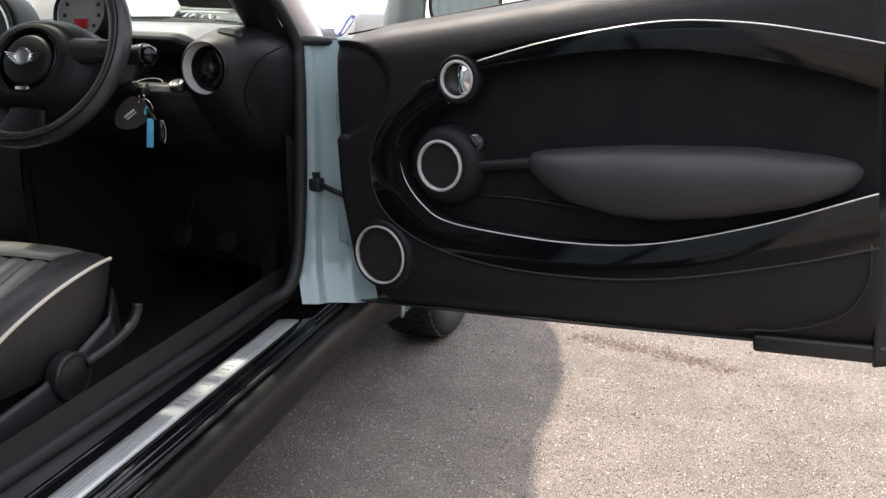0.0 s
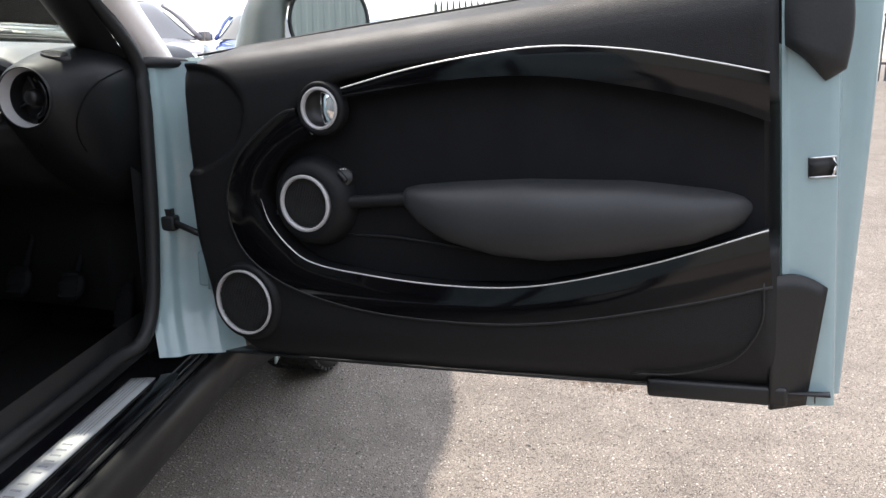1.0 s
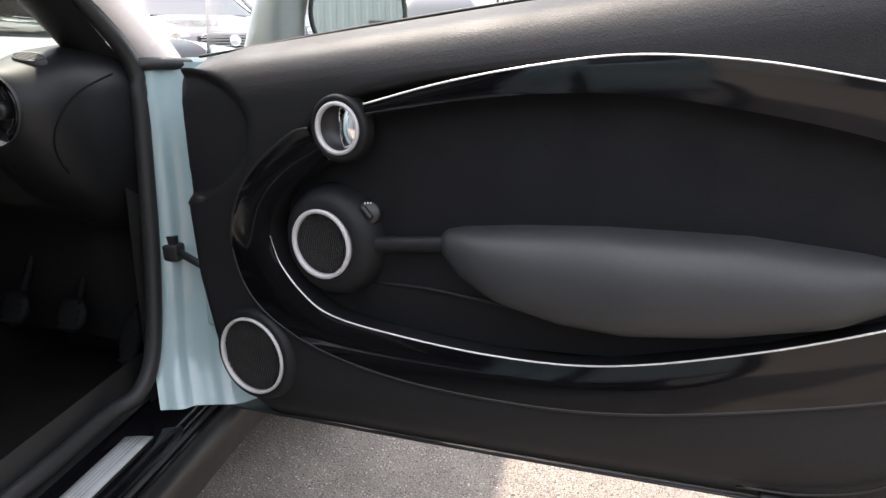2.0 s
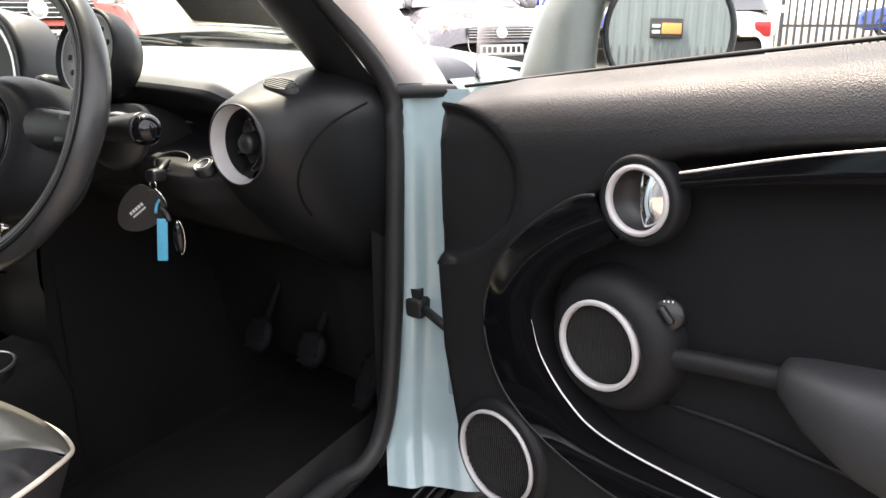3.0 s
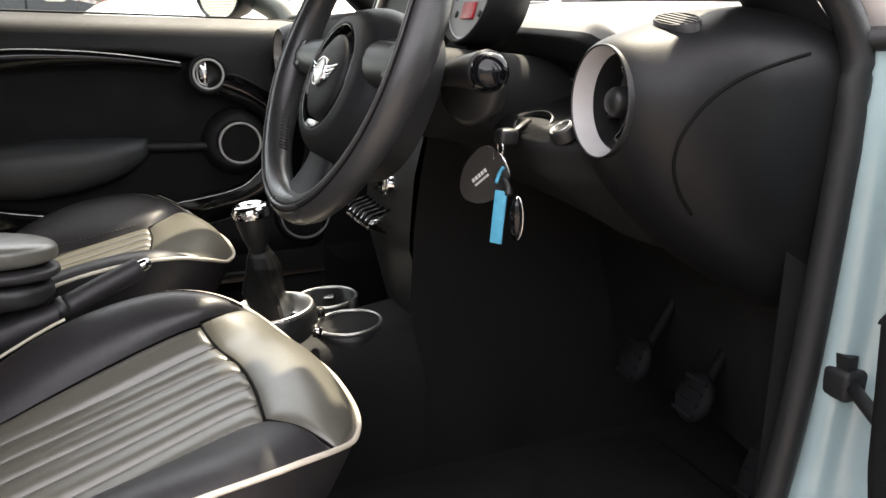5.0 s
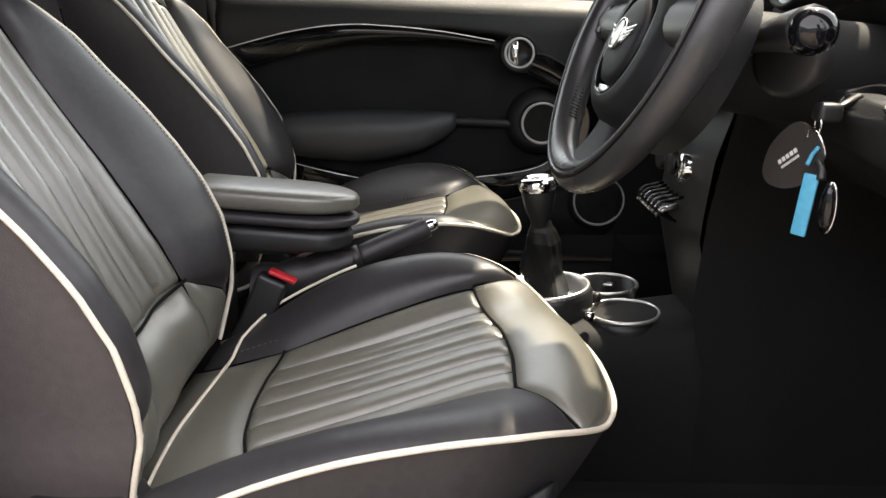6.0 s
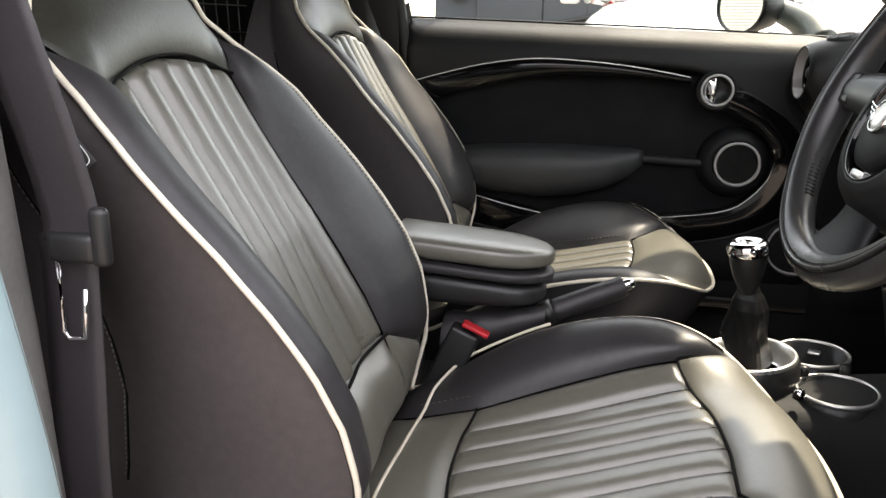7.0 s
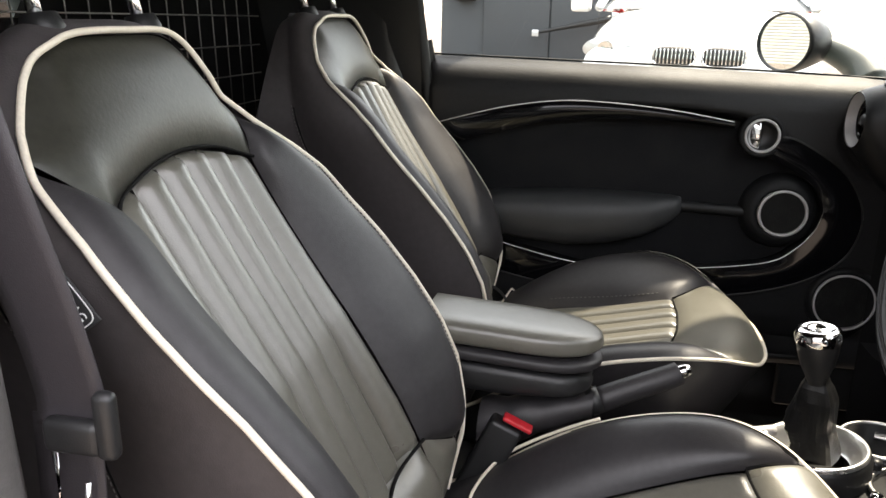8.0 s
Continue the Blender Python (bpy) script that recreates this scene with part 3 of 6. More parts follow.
    # plastic valance and the height lever
    def valance(u, v):
        y = -.470 - .46 * u
        sx = .257 * min(1.0, max(.05, (-.388 - y) / .165)) ** (1 / 2.6)
        zt = lin(y, [-.93, -.80, -.70, -.62, -.55, -.50, -.47], [.370, .375, .392, .420, .450, .466, .470])
        return Vector((side * (cx + sx - .004 + .010 * math.sin(math.pi * v) ** .6), y, .29 + (zt - .29) * v))
    val = part("valance", grid(valance, 40, 12), HARD, root, "curved black side cover", thick=.006)
    kp = (side * (cx + .262), -.655, .388)
    part("lever_hub", moved(lathe([(.0, .007), (.028, .007), (.031, .0055), (.033, .008), (.037, .007), (.038, .003), (.038, -.014)], sides=36), aim(kp, (side, 0, 0))), HARD, val)
    part("lever", smooth_tube([(side * (cx + .268), -.63, .40), (side * (cx + .275), -.58, .412), (side * (cx + .278), -.535, .43), (side * (cx + .279), -.520, .448), (side * (cx + .279), -.516, .462)], .0085, 20, sides=10), HARD, val)
    part("seat_rail", box(*sorted((side * (cx - .20), side * (cx - .16))), -.92, -.42, .24, .30), HARD, root, smooth=False)
    part("seat_rail", box(*sorted((side * (cx + .16), side * (cx + .20))), -.92, -.42, .24, .30), HARD, root, smooth=False)
    part("seat_base", rbox(*sorted((side * (cx - .20), side * (cx + .20))), -.92, -.57, .29, .39, .02), HARD, root)

    # back rest
    YZ = [.42, .50, .55, .70, .80, .87, .95, 1.01]
    YI = [-.872, -.898, -.915, -.985, -1.045, -1.085, -1.122, -1.146]
    PZ = [.42, .51, .55, .60, .65, .70, .75, .80, .84, .87, .90, .93, .96, 1.01]
    PY = [-.868, -.845, -.845, -.855, -.878, -.912, -.952, -.994, -1.022, -1.052, -1.090, -1.118, -1.134, -1.150]
    RIM = [(.190, .42), (.215, .46), (.235, .52), (.244, .60), (.248, .68), (.248, .75), (.243, .80), (.228, .84), (.209, .873), (.190, .905), (.168, .930), (.148, .953), (.128, .973), (.106, .985), (.080, .991), (.045, .993), (0, .993)]
    EDGE = [curve_at([(p, q, 0) for p, q in RIM], i / 90) for i in range(91)]

    def narrow(z):
        """The side towards the tunnel is slimmer at the shoulder."""
        return (1 - .30 * step(z, .80, .97)) * (1 + .05 * step(z, .5, .62) * (1 - step(z, .74, .82)))

    def slim(z):
        """The side towards the door is slim below the shoulder."""
        return lin(z, [.42, .52, .60, .68, .75, .80, .84, .875], [.87, .78, .79, .80, .83, .88, .96, 1.0])

    def hw(z):
        return lin(z, [p.y for p in EDGE], [p.x for p in EDGE])

    def back(s, z):
        k = step(abs(s), lin(z, [.45, .60, .88], [.04, .055, .105]), max(.13, hw(z) * (slim(z) if s > 0 else narrow(z)) - .008))
        y = lin(z, YZ, YI) + (lin(z, PZ, PY) - lin(z, YZ, YI)) * k
        return Vector((side * bx + hand * s, y + .012 * math.cos(s * 8) - .010 + .075 * s * (1 - .6 * step(z, .8, .95)), z))

    FW = Vector((0, .9, .3))
    core = part("backrest_core", grid(lambda u, v: back((-1 + 2 * u) * (hw(.45 + .52 * v) * .76 - .02), .45 + .52 * v) - Vector((0, .03, 0)), 16, 20), LEATHER, root, "padded back rest")
    itop = lambda s: .893 - .026 * (s / .128) ** 2
    ibot = lambda s: .535 + .016 * (s / .14) ** 2

    nb = 6
    for i in range(nb):
        a0, a1 = -1 + 2 * i / nb, -1 + 2 * (i + 1) / nb

        def lane(k, d):
            return [(k * .128 + d, itop(k * .128)), (k * .132 + d, .80), (k * .130 + d, .70), (k * .136 + d, ibot(k * .136))]
        patch("flute", lane(a0, .0014), lane(a1, -.0014), LEATHER_IN, 56, 18, .016, core, back, FW, ev=2.5, e=60, sink=.6)
    for i in range(1, nb):
        k = -1 + 2 * i / nb
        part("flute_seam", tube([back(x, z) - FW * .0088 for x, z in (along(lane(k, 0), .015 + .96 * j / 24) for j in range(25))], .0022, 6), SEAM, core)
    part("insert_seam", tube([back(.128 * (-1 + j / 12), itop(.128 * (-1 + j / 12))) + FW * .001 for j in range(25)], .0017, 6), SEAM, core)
    outer_edge = [(p.x * slim(p.y), p.y) for p in EDGE if p.y > .44]
    inner_edge = [(-p.x * narrow(p.y), p.y) for p in EDGE if p.y > .44]
    hz = .912
    head = [p for p in inner_edge if p[1] >= hz] + [p for p in outer_edge if p[1] >= hz][::-1]
    low = [head[0]] + [(-.128 + .256 * i / 14, itop(-.128 + .256 * i / 14)) for i in range(15)] + [head[-1]]
    patch("head_panel", head, low, HEADLEATHER, 60, 30, .011, core, back, FW, ev=2.6, e=4, sink=.25)
    for sg, edge in ((-1, inner_edge), (1, outer_edge)):
        outer = [p for p in edge if .50 <= p[1] <= hz + .004]
        inner = [(sg * .134, ibot(.13)), (sg * .130, .70), (sg * .132, .80), (sg * .128, itop(.128))]
        patch("side_bolster", inner, outer, LEATHER, 50, 22, .018, core, back, FW, ev=3.4, e=16, sink=.2)
        for d in (() if sg > 0 else (.012, .020)):
            row = [back(x - sg * d, z) + FW * .0085 for x, z in (along(outer, .08 + .84 * j / 150) for j in range(150))]
            part("stitching", join(*[tube([p, q], .0007, 4) for p, q in zip(row[::2], row[1::2])]), PALETHREAD, core)
    patch("lower_panel", [(-.134, ibot(.13)), (0, ibot(0)), (.134, ibot(.13))], [(-.16, .44), (0, .435), (.15, .44)], LEATHER_IN, 24, 14, .026, core, back, FW, ev=2.6, e=14, sink=.3)
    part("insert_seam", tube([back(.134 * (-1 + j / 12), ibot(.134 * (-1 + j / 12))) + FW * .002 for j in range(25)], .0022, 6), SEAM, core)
    for sg in (-1, 1):
        patch("lower_wing", [(sg * .134, ibot(.13)), (sg * (.235 if sg < 0 else .183), .50)], [(sg * .15, .44), (sg * (.21 if sg < 0 else .168), .44)], LEATHER_IN, 10, 10, .008, core, back, FW)
    rim = inner_edge + outer_edge[::-1][1:]
    part("piping", tube([back(s, z) + Vector((hand * math.copysign(.003, s) * (1 - step(z, .945, .99)), .006, .004 * step(z, .92, .98))) for s, z in rim], .0030, 8), PIPING, core, "cream leather piping")

    def seam_y(z):
        return lin(z, [.44, .50, .55, .60, .65, .70, .80, 1.0], [-1.085, -1.075, -1.067, -1.060, -1.066, -1.080, -1.130, -1.19])

    def rear_y(z):
        return seam_y(z) - lin(z, [.44, .72, .90, 1.0], [.10, .11, .04, .012])

    def shell(u, v):
        s, z = along(rim, u)
        p = back(s, z)
        y = p.y + (rear_y(z) - p.y) * v
        w = (y - p.y) / (seam_y(z) - p.y)
        k = 1 - .12 * min(w, 1) ** 2 + .04 * max(0, w - 1)
        return Vector((side * bx + (p.x - side * bx) * (k + .02 * math.sin(math.pi * min(w, 1))), y, z + .012 * math.sin(math.pi * v) * (z > .9)))
    part("backrest_side", grid(shell, 90, 24), SIDEVINYL, core)

    def on_flap(z, y, out=.001):
        p = back(hw(z) * slim(z), z)
        w = (y - p.y) / (seam_y(z) - p.y)
        k = 1 - .12 * min(w, 1) ** 2 + .04 * max(0, w - 1)
        return Vector((side * bx + (p.x - side * bx) * k + hand * out, y, z))
    part("flap_seam", tube([on_flap(z, seam_y(z), .0002) for z in np.linspace(.50, .86, 20)], .0016, 6), SEAM, core)
    for z in np.linspace(.505, .86, 62):
        part("stitch", tube([on_flap(z, seam_y(z) - .003, .0012), on_flap(z + .0032, seam_y(z + .0032) - .003, .0012)], .0006, 4), PALETHREAD, core)
    button = part("flap_button", moved(lathe([(.0, .0035), (.0022, .0035), (.0035, .0018), (.0060, .003), (.0082, .002), (.0088, -.002)], sides=22), aim(on_flap(.525, -1.102, .001), (hand, .12, 0))), HARD, core)
    part("backrest_rear", grid(lambda u, v: Vector((side * bx + side * (-1 + 2 * u) * hw(.44 + .55 * v) * .70, rear_y(.44 + .56 * v), .44 + .56 * v)), 12, 20), HARD, core)
    part("recliner_cover", moved(lathe([(.0, .006), (.05, .005), (.060, .0), (.061, -.02)], sides=32), aim((side * (bx + .172), -.90, .418), (side, 0, 0))), HARD, root)
    # head rest on two posts
    for d in (-.07, .07):
        part("headrest_post", tube([(side * (bx + d), -1.165, .985), (side * (bx + d), -1.185, 1.07)], .006, 10), CHROME, root)
        part("post_collar", moved(lathe([(.0, .012), (.014, .011), (.018, .0), (.018, -.01)], sides=18), aim((side * (bx + d), -1.166, .998), (0, -.2, 1))), HARD, root)
    part("headrest", moved(grid(lambda u, v: (.125 * math.copysign(abs(math.cos(2 * math.pi * u)) ** .6, math.cos(2 * math.pi * u)) * math.sin(math.pi * v) ** .5,
                                              .045 * math.copysign(abs(math.sin(2 * math.pi * u)) ** .7, math.sin(2 * math.pi * u)) * math.sin(math.pi * v) ** .5, -.085 * math.cos(math.pi * v)), 32, 14, loop_u=True),
                           Matrix.Translation((side * bx, -1.195, 1.155))), LEATHER, root)
    root.matrix_basis = Matrix.Translation(slide) @ root.matrix_basis
    return root


# ---------------------------------------------------------------- ground
# gloss black pillar skin coloured pale, sun and sky glare in the base
PILLARGLARE = mat("pillar_glare_pale", (0.74, 0.66, 0.63), 0.25, vary=0.05, coat=0.6)


def ground_z(x, y):
    """The yard is level under the car and climbs gently away from it."""
    return 0.16 * step(-x, 1.5, 5.0) + 0.02 * step(y, 2.0, 8.0) + 0.5 * step(y, 8.0, 30.0)


def asphalt():
    """Weathered asphalt: pale flat stones of two sizes bedded in a fine tan matrix, with stains."""
    m = bpy.data.materials.new("worn_asphalt")
    m.use_nodes = True
    n, l = m.node_tree.nodes, m.node_tree.links
    b = n["Principled BSDF"]
    b.inputs["Roughness"].default_value = 0.85
    b.inputs["Specular IOR Level"].default_value = 0.2
    tc = n.new("ShaderNodeTexCoord")

    def noise(scale, detail, lo, hi, a, z):
        t = n.new("ShaderNodeTexNoise")
        t.inputs["Scale"].default_value, t.inputs["Detail"].default_value = scale, detail
        l.new(tc.outputs["Object"], t.inputs["Vector"])
        r = n.new("ShaderNodeMapRange")
        for key, val in (("From Min", lo), ("From Max", hi), ("To Min", a), ("To Max", z)):
            r.inputs[key].default_value = val
        l.new(t.outputs["Fac"], r.inputs["Value"])
        return r.outputs["Result"]

    def stones(scale, share, edge):
        """1 on a stone, 0 between; and a random tone for each."""
        v = n.new("ShaderNodeTexVoronoi")
        v.inputs["Scale"].default_value = scale
        l.new(tc.outputs["Object"], v.inputs["Vector"])
        sep = n.new("ShaderNodeSeparateColor")
        l.new(v.outputs["Color"], sep.inputs["Color"])
        pick = n.new("ShaderNodeMath")
        pick.operation, pick.inputs[1].default_value = "LESS_THAN", share
        l.new(sep.outputs["Red"], pick.inputs[0])
        r = n.new("ShaderNodeMapRange")
        r.inputs["From Min"].default_value, r.inputs["From Max"].default_value = edge, edge * .6
        l.new(v.outputs["Distance"], r.inputs["Value"])
        k = n.new("ShaderNodeMath")
        k.operation = "MULTIPLY"
        l.new(pick.outputs[0], k.inputs[0])
        l.new(r.outputs["Result"], k.inputs[1])
        return k.outputs[0], sep.outputs["Green"]

    def blend(fac, a, z, kind="MIX"):
        x = n.new("ShaderNodeMix")
        x.data_type, x.blend_type = "RGBA", kind
        if isinstance(fac, float):
            x.inputs["Factor"].default_value = fac
        else:
            l.new(fac, x.inputs["Factor"])
        for key, val in (("A", a), ("B", z)):
            if isinstance(val, tuple):
                x.inputs[key].default_value = (*val, 1)
            else:
                l.new(val, x.inputs[key])
        return x.outputs["Result"]

    matrix = blend(noise(420, 3, .3, .7, 0, 1), (0.085, 0.073, 0.063), (0.36, 0.311, 0.266))
    big_at, big_tone = stones(130, .45, .50)
    small_at, small_tone = stones(290, .55, .55)
    c = blend(small_at, matrix, blend(small_tone, (0.17, 0.148, 0.128), (0.52, 0.452, 0.390)))
    c = blend(big_at, c, blend(big_tone, (0.24, 0.209, 0.181), (0.58, 0.508, 0.441)))
    chip_at, chip_tone = stones(120, .09, .42)
    c = blend(chip_at, c, blend(chip_tone, (0.40, 0.352, 0.308), (0.60, 0.53, 0.465)))
    c = blend(1.0, c, noise(1.3, 6, .3, .7, .84, 1.14), "MULTIPLY")
    c = blend(1.0, c, noise(9, 5, .3, .7, .86, 1.12), "MULTIPLY")
    l.new(c, b.inputs["Base Color"])
    tot = n.new("ShaderNodeMath")
    tot.operation = "ADD"
    l.new(big_at, tot.inputs[0])
    l.new(small_at, tot.inputs[1])
    bp = n.new("ShaderNodeBump")
    bp.inputs["Strength"].default_value, bp.inputs["Distance"].default_value = 1.0, 0.005
    l.new(tot.outputs[0], bp.inputs["Height"])
    l.new(bp.outputs["Normal"], b.inputs["Normal"])
    return m


ASPHALT = asphalt()


def warp(u):
    return math.copysign(abs(u) ** 3 * 1400 + abs(u) * 20, u)


g = grid(lambda u, v: (warp(2 * u - 1), warp(2 * v - 1), ground_z(warp(2 * u - 1), warp(2 * v - 1))), 90, 90)
tagged(part("ground", g, ASPHALT, None), "worn grey asphalt car park with pale stones showing", "ground", kind="structure")

# loose grit on the asphalt beside the car
rng = random.Random(4)
gv, gf = [], []
for k in range(2600):
    x, y = rng.uniform(.75, 2.7), rng.uniform(-.25, 1.9)
    r = rng.uniform(.0018, .0045) * (1.6 if rng.random() < .08 else 1)
    a = rng.uniform(0, 6.28)
    i0 = len(gv)
    for j in range(5):
        t = a + j * 1.2566
        gv.append((x + r * math.cos(t) * rng.uniform(.7, 1.3), y + r * math.sin(t) * rng.uniform(.7, 1.3), -.001))
    for j in range(5):
        p = gv[i0 + j]
        gv.append((x + (p[0] - x) * .55, y + (p[1] - y) * .55, r * rng.uniform(.35, .8)))
    gf += [(i0 + j, i0 + (j + 1) % 5, i0 + 5 + (j + 1) % 5, i0 + 5 + j) for j in range(5)] + [tuple(range(i0 + 5, i0 + 10))]
GRIT = mat("pale_grit", (0.26, 0.235, 0.21), 0.8, vary=0.6, scale=60, bump=0.2, bscale=300)
tagged(part("grit", (gv, gf), GRIT, None, smooth=False), "pale grit bedded in the asphalt beside the car", "grit", kind="stuff")

# a drift of brown crumbs and dead leaf bits beyond the open door, and a few dark specks
rng = random.Random(11)
lv, lf = [], []
for k in range(1000):
    q = rng.random()
    x, y = 1.18 + .48 * q + rng.gauss(0, .018), .812 - .14 * q ** 1.3 + rng.gauss(0, .020 + .014 * math.sin(9 * q) ** 2)
    if k > 970:
        x, y = rng.uniform(.95, 2.3), rng.uniform(-.2, .8)
    r, a, tip = rng.uniform(.0015, .0048), rng.uniform(0, 6.28), rng.uniform(-.5, .5)
    i0 = len(lv)
    for dx, dy in ((-1, 0), (0, -.5), (1.2, 0), (0, .5)):
        lv.append((x + r * (dx * math.cos(a) - dy * math.sin(a)), y + r * (dx * math.sin(a) + dy * math.cos(a)), .0015 + r * (.35 + tip * dx * .5)))
    lv.append((x, y, .0015 + r * .8))
    lf += [(i0 + p, i0 + (p + 1) % 4, i0 + 4) for p in range(4)]
CRUMB = mat("brown_crumbs", (0.19, 0.135, 0.095), 0.9, vary=0.6, scale=80)
tagged(part("leaf_litter", (lv, lf), CRUMB, None, smooth=False), "brown dead leaf crumbs drifted on the asphalt", "leaf litter", kind="stuff")

# ---------------------------------------------------------------- the hatchback's body
body = thing("hatchback", (0, -.5, 0), "ice blue three-door hatchback with its driver's door open", "car")

SX = lambda y: .690 + (-.18 - y) * .045           # middle of the sill plate
SZ = lambda y: .322 - (-.18 - y) * .028
part("floor_pan", box(-.64, .64, -2.1, .42, .17, .20), CARPET, body, smooth=False)
part("bulkhead", box(-.64, .64, .40, .43, .17, .90), CARPET, body, smooth=False)
part("boot_wall", box(-.64, .64, -2.12, -2.08, .17, .95), CARPET, body, smooth=False)
part("floor_mat", rbox(.14, .60, -.46, .20, .203, .215, .005), CARPET, body)


def sill(side):
    fl_in = [(-.075, .075), (-.072, .040), (-.068, .020), (-.060, .009), (-.050, .0035)]
    pr = [(-.052, .004), (-.044, .001), (-.030, 0), (.030, -.001), (.048, -.010), (.074, -.0135), (.080, -.022), (.078, -.06)]

    def f(u, v):
        y = .05 - 1.10 * u
        q = curve_at([(p[0], 0, p[1]) for p in pr], v)
        return side * (SX(y) + q.x), y, SZ(y) + q.z
    s = part("sill", grid(f, 16, 40), PIANO if side > 0 else CARPET, body, "black door sill")

    def flank(u, v):
        y = .05 - 1.10 * u
        q = curve_at([(p[0], 0, p[1]) for p in fl_in], v)
        return side * (SX(y) + q.x), y, SZ(y) + q.z + .0008
    part("sill_carpet", grid(flank, 16, 14), RUBBER, s)
    cl = [(.073, -.0115), (.086, -.015), (.096, -.027), (.0985, -.045), (.093, -.072), (.078, -.105), (.05, -.14), (.0, -.165)]

    def c(u, v):
        y = .45 - 1.75 * u
        q = curve_at([(p[0], 0, p[1]) for p in cl], v)
        fl = .03 * step(y, .1, .45)
        return side * (SX(min(y, .2)) + q.x + fl), y, SZ(min(y, .05)) + q.z - .02 * step(y, .1, .45)
    part("sill_cladding", grid(c, 24, 20), CLADDING, s, "scuffed dark grey sill cladding", thick=.003)
    part("sill_strip", tube([(side * (SX(y) + .062), y, SZ(y) - .0075) for y in np.linspace(-.02, -1.0, 12)], .0045, 8), RUBBER, s)
    if side > 0:
        def pl(u, v):
            y = -.155 - .80 * u
            return SX(y) - .021 + .042 * v, y - .012 * (1 - v) * (u < .5), SZ(y) + .0035 + .0012 * math.sin(math.pi * v)
        plate = part("sill_plate", grid(pl, 24, 6), STEEL, s, "brushed steel tread plate with etched lettering as bars", thick=.003)
        for k in range(4):
            d = -.010 + .0062 * k
            for y0, y1 in ((-.165, -.375), (-.60, -.92)):
                part("groove", tube([(SX(y) + d, y, SZ(y) + .0052) for y in np.linspace(y0, y1, 6)], .0007, 4), GREYTEXT, plate)
        for k in range(10):
            y = -.405 - .016 * k - (.014 if k > 5 else 0)
            part("lettering_bar", box(SX(y) - .008, SX(y) + .008, y - .0020, y + .0020, SZ(y) + .0042, SZ(y) + .0052), GREYTEXT, plate, smooth=False)


for sd in (1, -1):
    sill(sd)

